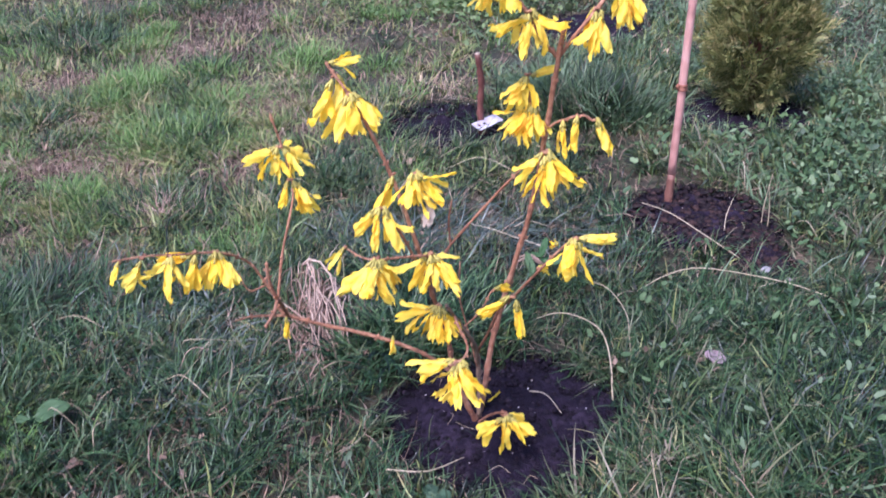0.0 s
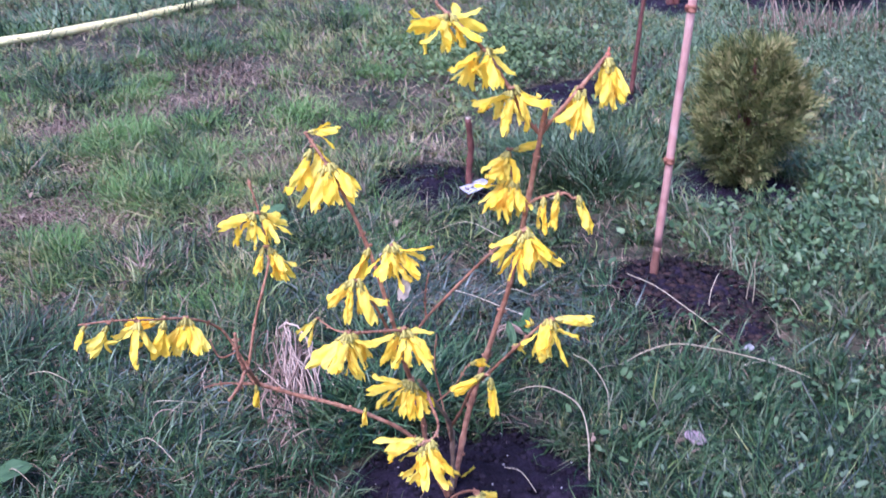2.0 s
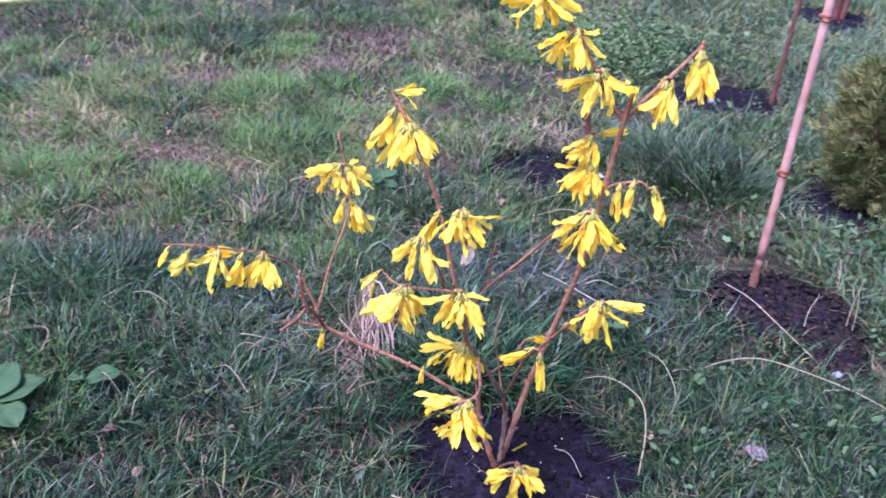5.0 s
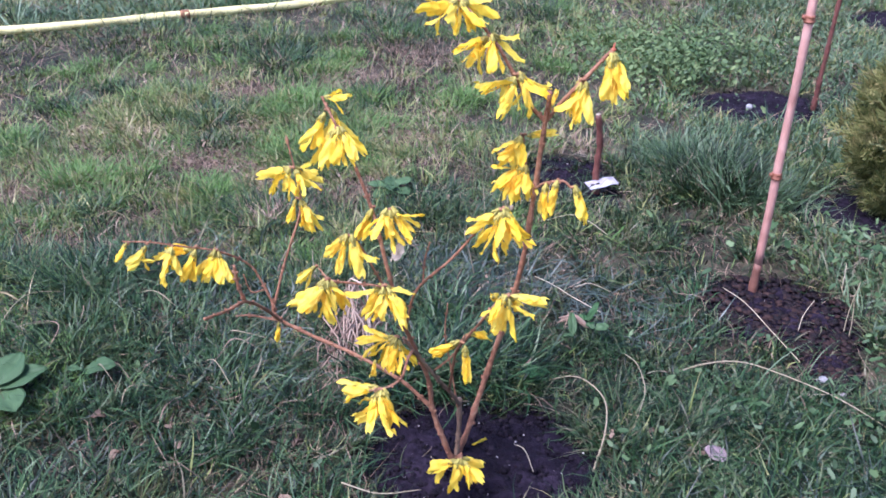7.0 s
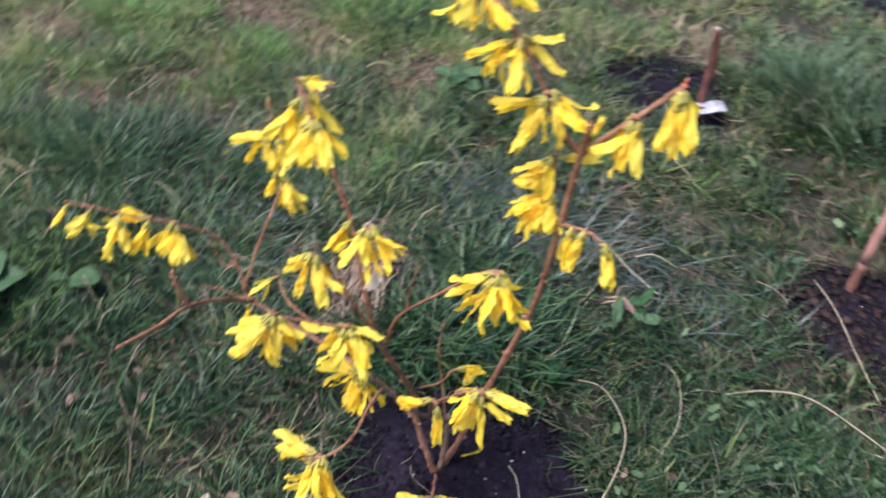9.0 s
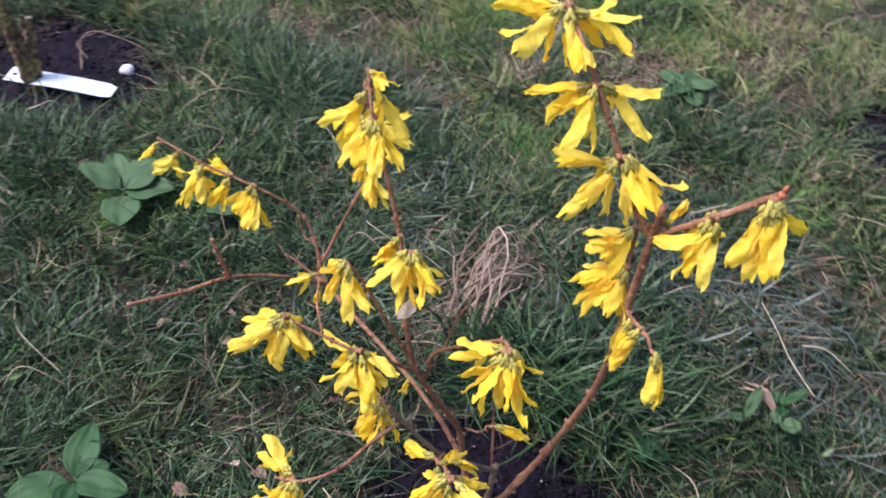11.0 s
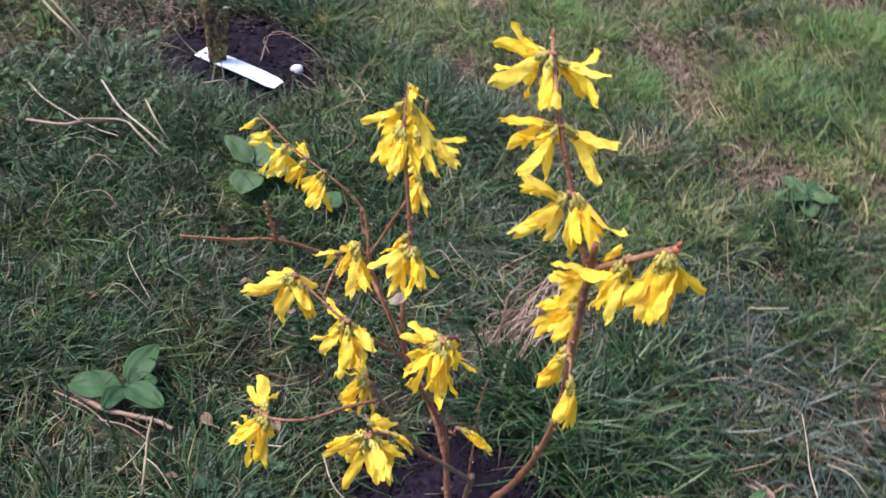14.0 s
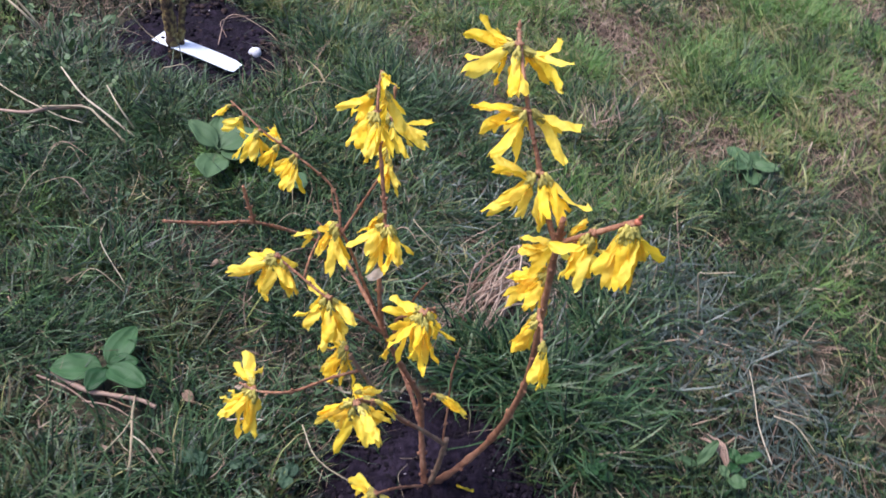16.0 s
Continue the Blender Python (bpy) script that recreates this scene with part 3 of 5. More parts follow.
def flower(at, az, droop, size=1.0, spread=1.0, petals=4):
    """One flower whose axis points to the azimuth az and droops below the level, degrees. spread: 0 shut, 1 open."""
    a, d = radians(az), radians(droop)
    way = Vector((math.cos(a) * math.cos(d), math.sin(a) * math.cos(d), -math.sin(d)))
    q = Vector((0, 0, -1)).rotation_difference(way)
    ob = new("flower", rnd.choice(CALYX))
    ob.parent = shrub
    ob.matrix_parent_inverse = INV[shrub.name]
    ob.matrix_basis = Matrix.LocRotScale(Vector(at), q.to_euler(), (size * 1.20,) * 3)
    turn = rnd.uniform(0, 90)
    for k in range(petals):
        pool = CLOSED[:9] if spread < 0.4 else CLOSED[3:25] if spread < 0.9 else CLOSED[12:]
        pe = new("petal", rnd.choice(pool))
        pe.parent = ob
        tip = (rnd.uniform(-5, 3) if spread < 0.4 else rnd.uniform(-6, 22) + (rnd.random() < 0.16) * 22 if spread < 0.9 else rnd.uniform(-3, 25))
        pe.matrix_basis = pose(0, 0, -0.0048, 0, 0, turn + k * 360 / petals + rnd.uniform(-38, 38)) @ pose(0, 0, 0, 0, -tip, 0) @ Matrix.Diagonal((1, rnd.uniform(0.92, 1.24), rnd.uniform(0.92, 1.20), 1))
    return ob


def cluster(at, flowers):
    """Flowers round one node: azimuth, droop, spread (and size)."""
    bm = bmesh.new()
    for az, droop, *_ in flowers:
        a = radians(az)
        cone(bm, at, (math.cos(a), math.sin(a), 0.2), 0.0016, 0.0042, 6)
    part("node", bm, M_BUD, shrub)
    for az, droop, spread, *size in flowers:
        a = radians(az)
        p = Vector(at) + Vector((math.cos(a) * 0.0035, math.sin(a) * 0.0035, rnd.uniform(-0.003, 0.002)))
        flower(p, az + rnd.uniform(-6, 6), droop + (5 if 33 < droop < 71 and at[2] < 0.40 else 0) + rnd.uniform(-5, 5), size[0] if size else rnd.uniform(0.92, 1.08), spread)


cluster((0.184, 0.953, 0.514), [(195, 22, 1), (255, 46, 1), (62, 18, 1), (95, 48, 1), (330, 62, 0.6)])
cluster((0.215, 0.950, 0.485), [(222, 26, 1), (300, 62, 0.6), (62, 48, 1), (180, 60, 0.6)])
cluster((0.238, 0.955, 0.452), [(218, 36, 1), (265, 62, 0.6), (355, 66, 0.6), (40, 52, 1)])
cluster((0.297, 0.963, 0.451), [(235, 84, 0.3, 1.1), (320, 82, 0.6, 1.0), (150, 80, 0.3, 1.0)])
cluster((0.317, 0.970, 0.475), [(290, 78, 0.3, 1.15), (335, 74, 0.3, 1.1), (30, 74, 0.6, 1.05), (85, 76, 0.3, 1.05), (5, 86, 0.3, 1.1)])
cluster((0.239, 0.986, 0.385), [(15, -8, 0.3, 0.75), (215, 48, 0.6, 0.95), (250, 60, 0.6, 0.95), (175, 58, 0.6, 0.9)])
cluster((0.244, 0.981, 0.359), [(222, 44, 0.6), (250, 62, 0.6), (200, 58, 0.6), (290, 60, 0.6), (180, 36, 0.6)])
cluster((0.269, 0.961, 0.349), [(285, 80, 0.2, 0.95)])
cluster((0.283, 0.954, 0.358), [(250, 76, 0.3)])
cluster((0.296, 0.948, 0.355), [(345, 62, 0.3, 1.1)])
cluster((0.251, 0.880, 0.355), [(188, 45, 0.6), (245, 64, 0.6), (305, 62, 0.6), (350, 44, 0.6), (50, 60, 0.6)])
cluster((0.273, 0.828, 0.302), [(205, 66, 0.6, 0.92), (262, 30, 0.3, 0.85), (305, 74, 0.6, 0.95), (72, 50, 0.3, 0.85), (15, 2, 0.2, 0.85)])
cluster((0.223, 0.861, 0.224), [(190, 34, 0.2, 1.05), (330, 82, 0.2, 1.0)])
cluster((0.244, 0.851, 0.259), [(60, 40, 0.2, 0.65)])
cluster((0.205, 0.924, 0.189), [(50, 25, 0.2, 0.85)])
cluster((0.069, 0.907, 0.426), [(355, -5, 0.6, 0.75)])
cluster((0.076, 0.904, 0.416), [(222, 60, 0.6, 1.08), (60, 62, 0.6)])
cluster((0.088, 0.899, 0.402), [(215, 70, 0.6, 1.08), (290, 76, 0.6, 1.1), (342, 56, 0.6, 1.05)])
cluster((0.011, 0.944, 0.335), [(190, 28, 0.6), (348, 45, 1, 0.95), (60, 35, 0.6), (240, 60, 0.6)])
cluster((0.018, 0.941, 0.303), [(345, 38, 0.6), (328, 74, 0.3), (205, 65, 0.2, 0.75)])
cluster((0.122, 0.900, 0.328), [(205, 66, 0.3)])
cluster((0.138, 0.895, 0.330), [(305, 66, 0.6), (352, 42, 0.6), (35, 60, 0.6), (248, 52, 0.6)])
cluster((0.112, 0.864, 0.313), [(192, 45, 0.2), (238, 66, 0.2), (320, 66, 0.6)])
cluster((0.112, 0.815, 0.293), [(190, 40, 0.6), (240, 52, 0.6), (265, 26, 0.6), (300, 64, 0.6), (30, 66, 0.3)])
cluster((0.080, 0.859, 0.278), [(220, 40, 0.6, 0.7)])
cluster((0.153, 0.845, 0.279), [(205, 60, 0.6), (275, 68, 0.6), (350, 48, 0.6), (60, 62, 0.6)])
cluster((0.158, 0.862, 0.215), [(188, 20, 0.6), (218, 55, 0.6), (310, 66, 0.6), (265, 62, 0.6)])
cluster((0.177, 0.779, 0.216), [(188, 26, 0.6), (232, 50, 0.6), (263, 42, 0.6), (288, 52, 0.6), (335, 60, 0.6)])
cluster((0.217, 0.877, 0.074), [(200, 30, 0.6, 0.9), (262, 42, 0.6, 0.9), (335, 32, 0.6, 0.9), (60, 35, 0.3, 0.9), (300, 60, 0.6, 0.9)])
cluster((-0.108, 0.828, 0.283), [(260, 35, 0.2, 0.6)])
cluster((-0.090, 0.834, 0.283), [(205, 58, 0.6, 0.85)])
cluster((-0.070, 0.845, 0.279), [(215, 58, 1), (275, 66, 0.6)])
cluster((-0.053, 0.860, 0.274), [(185, 10, 0.2, 1.05), (248, 60, 0.6)])
cluster((-0.040, 0.872, 0.267), [(212, 58, 0.6), (268, 66, 0.6), (325, 60, 0.6)])
cluster((0.005, 0.903, 0.178), [(290, 78, 0.2, 0.65)])
flower((0.105, 0.924, 0.136), 250, 75, 0.55, 0.2)
flower((0.259, 0.832, 0.295), 100, 30, 0.6, 0.3)
flower((0.268, 0.967, 0.419), 70, -62, 0.55, 0.2)

# shoot tips
bm = bmesh.new()
lump(bm, (0.319, 0.973, 0.477), 0.0024, 4, 0.9)
cone(bm, (0.319, 0.973, 0.479), (0.2, 0.2, 1), 0.0013, 0.005)
part("bud", bm, M_REDBUD, shrub, "swollen orange-red shoot bud")
bm = bmesh.new()
cone(bm, (0.008, 0.945, 0.359), (-0.2, 0.1, 1), 0.0020, 0.010)
part("bud", bm, M_BUD, shrub)
bm = bmesh.new()
cone(bm, (0.176, 0.956, 0.5195), (-0.4, 0.1, 1), 0.0016, 0.007)
part("bud", bm, M_BUD, shrub)
# a faded petal hanging under one bunch
pe = link_mesh("petal", PETALS[2].copy(), None, shrub, "faded pinkish-white dry petal")
pe.data.materials.clear()
pe.data.materials.append(M_PALE)
pe.matrix_basis = pose(0.151, 0.893, 0.301, 8, -15, 250) @ Matrix.Diagonal((1.0, 1.5, 0.8, 1))


# ---- stakes, pruned plants and labels ----
def stake():
    base = (0.478, 1.466, h(0.478, 1.466))
    t = thing("plant_stake", (base[0], base[1], base[2]), "thin leaning pinkish-brown cane stake in dark soil", "stake", "garden stakes")
    lean = Vector((0.022, 0.004, 1.0))
    p = [Vector(base) + lean * z for z in (0.0, 0.055, 0.195, 0.415, 0.66, 0.90)]
    bm = bmesh.new()
    tube(bm, [p[0] - Vector((0, 0, 0.03)), p[0], p[1]], 0.0066, 0.006, 12, 5, 0.08, 3)
    part("foot", bm, M_STAKEFOOT, t, "damp orange-brown foot of the cane")
    bm = bmesh.new()
    tube(bm, p[1:], 0.0060, 0.0052, 12, 6, 0.02, 4)
    part("cane", bm, M_STAKE, t)
    for q in p[2:5]:
        bm = bmesh.new()
        tube(bm, [q - lean * 0.005, q - lean * 0.002, q + lean * 0.002, q + lean * 0.005], 0.0069, 0.0066, 12, 3, 0.12, 5)
        cone(bm, q + Vector((-0.006, -0.004, 0)), (-0.5, -0.3, 0.8), 0.003, 0.008)
        part("node", bm, M_STAKENODE, t, "dark ring of a cane joint")


stake()


def plant_label(at, turn, tilt, length, width, label, roll=0, mat=M_WHITE):
    """A white strap label: a plain blade and a slotted loop end."""
    t = new("plant_label")
    t.matrix_basis = pose(*at, 0, 0, turn) @ pose(0, 0, 0, roll, tilt, 0)
    tagged(t, label, "label", "plant labels")

    def slab(bm, x0, x1, y0, y1):
        vs = [bm.verts.new((x, y, z + 0.0012 * math.sin(x * 20))) for z in (0, 0.0012) for x, y in ((x0, y0), (x1, y0), (x1, y1), (x0, y1))]
        for f in ((3, 2, 1, 0), (4, 5, 6, 7), (0, 1, 5, 4), (1, 2, 6, 5), (2, 3, 7, 6), (3, 0, 4, 7)):
            bm.faces.new([vs[i] for i in f])
        return vs

    bm = bmesh.new()
    n = 10
    x0, x1, w = 0.026, length, width / 2
    top = [[bm.verts.new((x0 + (x1 - x0) * i / n, s * w * (1 if i < n else 0.75), z + 0.0022 * math.sin(i / n * 3.0))) for s in (-1, 1)] for z in (0, 0.0012) for i in range(n + 1)]
    lo, hi = top[:n + 1], top[n + 1:]
    for i in range(n):
        bm.faces.new((hi[i][0], hi[i + 1][0], hi[i + 1][1], hi[i][1]))
        bm.faces.new((lo[i][1], lo[i + 1][1], lo[i + 1][0], lo[i][0]))
        bm.faces.new((lo[i][0], lo[i + 1][0], hi[i + 1][0], hi[i][0]))
        bm.faces.new((hi[i][1], hi[i + 1][1], lo[i + 1][1], lo[i][1]))
    bm.faces.new((lo[0][0], hi[0][0], hi[0][1], lo[0][1]))
    bm.faces.new((lo[n][1], hi[n][1], hi[n][0], lo[n][0]))
    part("blade", bm, mat, t, smooth=False)
    bm = bmesh.new()
    for a, b, c, d in ((0.0, 0.006, -w, w), (0.006, 0.0255, -w, -w * 0.22), (0.006, 0.0255, w * 0.22, w), (0.013, 0.017, -w * 0.2, w * 0.2)):
        slab(bm, a, b, c, d)
    part("loop", bm, mat, t, "slotted loop end of the label", smooth=False)
    return t


plant_label((-0.682, 0.824, 0.017), 43.5, 2, 0.147, 0.030, "white plastic plant label lying on soil against a stem")
plant_label((0.174, 1.712, 0.026), 44, -1, 0.060, 0.024, "white plastic plant label propped on soil by a pruned stem", 13, M_SHADEDWHITE)


def pruned_stem(name, at, pts, r0, r1, mat, label, twigs=()):
    t = thing(name, at, label, "plant", "pruned young plants")
    bm = bmesh.new()
    line = tube(bm, pts, r0, r1, 10, 8, 0.18, int(r0 * 1e5))
    rr = random.Random(int(at[0] * 1000))
    for k in range(3, len(line) - 2, 4):
        s = Vector((rr.uniform(-1, 1), rr.uniform(-1, 1), 0.5))
        cone(bm, line[k] + s.normalized() * r0 * 0.7, s, r0 * 0.35, r0 * 1.2)
    part("stem", bm, mat, t)
    d = (line[-1] - line[-2]).normalized()
    bm = bmesh.new()
    tube(bm, [line[-1] - d * 0.001, line[-1] + d * 0.0004, line[-1] + d * 0.001], r1 * 0.9, r1 * 0.85, 10, 2, 0.05, 2)
    part("cut_end", bm, M_CUT, t, "pale pruned cut")
    for i, (tp, a, b, m) in enumerate(twigs):
        bm = bmesh.new()
        tube(bm, tp, a, b, 8, 8, 0.18, 30 + i)
        part("twig", bm, m, t)
    return t


pruned_stem("pruned_sapling", (-0.655, 0.842, 0), [(-0.652, 0.844, -0.01), (-0.655, 0.842, 0.03), (-0.662, 0.838, 0.10), (-0.674, 0.830, 0.20), (-0.678, 0.826, 0.34), (-0.684, 0.822, 0.46)], 0.0098, 0.0066, M_MOSS,
             "mossy rough-barked young stem with a pruned side stub", [([(-0.652, 0.853, 0.0), (-0.657, 0.858, 0.045), (-0.662, 0.8645, 0.098)], 0.0056, 0.0042, M_MOSS), ([(-0.662, 0.8645, 0.0965), (-0.6622, 0.8647, 0.0985), (-0.6624, 0.8649, 0.100)], 0.0040, 0.0038, M_CUT)])
pruned_stem("pruned_stick", (0.184, 1.742, 0), [(0.185, 1.742, -0.01), (0.182, 1.740, 0.05), (0.185, 1.736, 0.10), (0.179, 1.731, 0.157)], 0.0062, 0.0052, M_REDBARK, "short pruned reddish-brown stem in dark soil")
pruned_stem("thin_sapling", (0.56, 2.40, 0), [(0.56, 2.40, -0.01), (0.563, 2.40, 0.08), (0.569, 2.40, 0.22), (0.577, 2.40, 0.42), (0.588, 2.40, 0.65)], 0.0062, 0.0035, M_REDBARK, "slender dark red sapling stem in bare soil")
pruned_stem("red_sapling", (0.81, 3.37, 0), [(0.81, 3.37, -0.01), (0.815, 3.37, 0.1), (0.83, 3.37, 0.25), (0.84, 3.38, 0.5)], 0.013, 0.007, M_REDBARK, "small red-stemmed sapling with several shoots",
            [([(0.83, 3.36, 0.0), (0.84, 3.36, 0.12), (0.845, 3.365, 0.26)], 0.009, 0.006, M_REDBARK), ([(0.815, 3.37, 0.1), (0.80, 3.37, 0.2), (0.77, 3.37, 0.35)], 0.006, 0.003, M_REDBARK), ([(0.825, 3.37, 0.2), (0.86, 3.37, 0.3), (0.90, 3.38, 0.45)], 0.006, 0.003, M_REDBARK)])
bm = bmesh.new()
lump(bm, (0.838, 3.362, 0.275), 0.022, 9, 1.1, 0.4)
part("bud_knot", bm, M_REDBARK, bpy.data.objects["red_sapling"], "thick grafting knot")


# ---- conifers ----
def conifer(at, width, tall, sprays, seed, label):
    """A globe-shaped young conifer: stem, limbs, and flattened scaly sprays."""
    t = thing("conifer", at, label, "conifer", "young conifers")
    rr = np.random.default_rng(seed)
    z0 = at[2]
    bm = bmesh.new()
    tube(bm, [(at[0], at[1], z0 - 0.01), (at[0] + 0.004, at[1], z0 + tall * 0.4), (at[0], at[1], z0 + tall * 0.9)], 0.009, 0.003, 8, 6, 0.15, seed)
    part("trunk", bm, M_REDBARK, t)
    bm = bmesh.new()
    for k in range(26):
        a, e = rr.random() * 6.28, rr.uniform(0.15, 0.85)
        r = width * 0.42 * math.sin(min(1, e * 1.05) * math.pi * 0.9 + 0.2)
        p0 = Vector((at[0], at[1], z0 + tall * (0.06 + 0.5 * e)))
        p2 = Vector((at[0] + r * math.cos(a), at[1] + r * math.sin(a), z0 + tall * (0.12 + 0.8 * e)))
        tube(bm, [p0, (p0 + p2) / 2 + Vector((0, 0, -0.008)), p2], 0.0028, 0.001, 5, 4, 0.1, k)
    part("limbs", bm, M_REDBARK, t)
    # sprays: flat fans of scaly fingers that stand up and outward, the outer ones breaking the outline
    n = sprays
    m = n // 10
    own = rr.integers(0, m, n)
    zc = np.clip(((np.arange(m) + rr.random(m)) / m)[own] + 0.03 * rr.standard_normal(n), 0.0, 1.0)
    ac = (np.arange(m) * 2.39996 + 0.3 * rr.standard_normal(m))[own] + 0.16 * rr.standard_normal(n)
    prof = np.sqrt(1 - np.abs(2 * (0.09 + 0.87 * zc) - 1) ** 2.5) * (0.62 + 0.38 * np.clip(zc / 0.45, 0, 1))
    lobes = 1 + 0.09 * np.sin(3 * ac + 6 * zc) + 0.10 * np.sin(7 * ac - 11 * zc) + 0.13 * rr.standard_normal(m)[own] + 0.05 * rr.standard_normal(n)
    rc = width / 2 * prof * lobes * (0.66 + 0.34 * np.sqrt(rr.random(m)))[own] * (0.60 + 0.40 * rr.random(n) ** 0.6)
    k = (width / 0.2) ** 0.5
    out = np.stack([np.cos(ac), np.sin(ac), 0.35 + 1.6 * (zc - 0.2)], -1) + 0.60 * rr.standard_normal((n, 3))
    out /= np.linalg.norm(out, axis=1)[:, None]
    C = np.stack([at[0] + rc * np.cos(ac), at[1] + rc * np.sin(ac), z0 + tall * (0.07 + 0.86 * zc)], -1) - out * 0.016 * k
    side = np.cross(out, rr.standard_normal((n, 3)))
    side /= np.linalg.norm(side, axis=1)[:, None]
    face = np.cross(out, side)
    L = 0.046 * k * rr.uniform(0.55, 1.35, (n, 1))
    V, F, base = [], [], 0
    for along, lean, ln in ((0.0, 0.0, 1.0), (0.12, 0.75, 0.42), (0.18, -0.75, 0.46), (0.30, 0.72, 0.48), (0.38, -0.70, 0.46), (0.50, 0.66, 0.40), (0.57, -0.66, 0.38), (0.70, 0.6, 0.26), (0.76, -0.6, 0.24)):
        way = out + side * (lean + 0.12 * rr.standard_normal((n, 1))) + face * (0.16 * rr.standard_normal((n, 1)))
        way /= np.linalg.norm(way, axis=1)[:, None]
        perp = np.cross(way, face)
        w = 0.00105 * k
        b = C + out * L * along
        t1, t2 = L * ln * rr.uniform(0.75, 1.2, (n, 1)) * 0.65, L * ln
        V += [b - perp * w * 0.7, b + perp * w * 0.7, b + way * t1 + perp * w * 1.25, b + way * t2, b + way * t1 - perp * w * 1.25]
        F.append(np.arange(n)[:, None] + n * (base + np.array([0, 1, 2, 3, 4])))
        base += 5
    F = np.concatenate(F)
    link_mesh("crown", mesh_np("crown", np.concatenate(V), F.ravel(), np.full(len(F), 5), M_THUJA), None, t)
    return t


conifer((0.690, 1.845, h(0.690, 1.845)), 0.190, 0.285, 2100, 3, "small round olive-green conifer bush with bronzed tips in bare soil")
conifer((1.33, 3.55, 0.0), 0.40, 0.42, 2400, 4, "round dark green conifer bush at the lawn's edge")

# ---- hose ----
hose = thing("garden_hose", (-1.29, 2.61, h(-1.29, 2.61)), "long straight yellow garden hose lying on the grass", "hose")
bm = bmesh.new()
tube(bm, [(-9.0, -1.9, 0.02), (-6.0, -0.45, 0.02), (-3.6, 0.95, 0.02), (-2.6, 1.62, 0.022), (-1.68, 2.25, 0.020), (-1.29, 2.61, 0.022), (-1.03, 2.86, 0.022), (-0.80, 3.17, 0.022), (-0.58, 3.56, 0.022), (-0.37, 4.05, 0.022), (-0.1, 4.8, 0.022), (0.4, 6.2, 0.022)], 0.0125, 0.0125, 14, 10, 0.0, 0)
part("hose_line", bm, M_HOSE, hose)
bm = bmesh.new()
tube(bm, [(-1.30, 2.600, 0.022), (-1.29, 2.61, 0.022), (-1.28, 2.62, 0.022)], 0.0135, 0.0135, 14, 3, 0.05, 1)
part("clip", bm, M_BUD, hose, "brown band round the hose")


# ---- broad-leaved rosettes ----
def leaf_mesh(L, W, seed, fold=0.25, arch=0.3):
    rr = random.Random(seed)
    n, m = 12, 12
    bm = bmesh.new()
    sheets = []
    for off in (0.0004, -0.0004):
        grid = []
        for i in range(n + 1):
            t = i / n
            w = W / 2 * (math.sin(max(0.0, (t - 0.12) / 0.88) ** 0.72 * math.pi) ** 0.62 if t > 0.12 else 0) + 0.0014
            row = []
            for j in range(m + 1):
                s = j / m * 2 - 1
                z = arch * L * (t - 0.9 * t * t) + fold * w * abs(s) + 0.0009 * math.sin(11 * t + 3 * s + seed) + 0.0007 * math.cos(s * 14) - 0.0011 * (abs(s) < 0.1)
                row.append(bm.verts.new((t * L, s * w * (1 + 0.06 * math.sin(9 * t + seed)), z + off)))
            grid.append(row)
        sheets.append(grid)
    for k, grid in enumerate(sheets):
        for i in range(n):
            for j in range(m):
                q = (grid[i][j], grid[i + 1][j], grid[i + 1][j + 1], grid[i][j + 1])
                bm.faces.new(q if k == 0 else q[::-1])
    a, b = sheets
    for i in range(n):
        bm.faces.new((a[i][0], b[i][0], b[i + 1][0], a[i + 1][0]))
        bm.faces.new((a[i + 1][m], b[i + 1][m], b[i][m], a[i][m]))
    for j in range(m):
        bm.faces.new((a[n][j], b[n][j], b[n][j + 1], a[n][j + 1]))
    return bm


def rosette(at, leaves, label, mat=M_LEAF, lift=0.024):
    """leaves: heading, length, width, tilt up (degrees)."""
    p = (at[0], at[1], h(at[0], at[1]) + lift)
    t = thing("broadleaf_weed", p, label, "weed", "broad-leaved weeds")
    for i, (az, L, W, up) in enumerate(leaves):
        bm = leaf_mesh(L, W, int(abs(at[0]) * 1000) + i, 0.2, 0.16)
        bm.transform(pose(*p, 0, 0, az) @ pose(0, 0, 0.0018 * i, 0, -up, 0))
        part("leaf", bm, mat, t)


rosette((-0.027, 0.668), [(256, 0.056, 0.033, 5), (141, 0.057, 0.028, 7), (85, 0.032, 0.022, 5), (321, 0.034, 0.022, 2), (39, 0.052, 0.026, 2)], "low rosette of five smooth oval green leaves in grass")
rosette((-0.365, 0.852), [(165, 0.058, 0.032, 20), (335, 0.058, 0.042, 2), (55, 0.062, 0.038, 8), (100, 0.060, 0.040, 14), (215, 0.055, 0.030, 25)], "low rosette of broad green leaves in the lawn", M_PALELEAF)
rosette((-0.300, 0.928), [(20, 0.042, 0.032, 8), (240, 0.02, 0.014, 20)], "single pale green oval leaf standing in the grass", M_PALELEAF)
rosette((-0.155, 1.585), [(250, 0.050, 0.030, 2), (330, 0.046, 0.028, 6), (120, 0.046, 0.026, 4), (190, 0.048, 0.028, 2), (50, 0.042, 0.024, 8), (285, 0.036, 0.022, 10)], "flat rosette of grey-green leaves in thin grass", M_PALELEAF, 0.011)
rosette((0.235, 1.115), [(20, 0.018, 0.012, 15), (140, 0.016, 0.011, 15), (260, 0.018, 0.011, 12)], "small green weed with oval leaves")
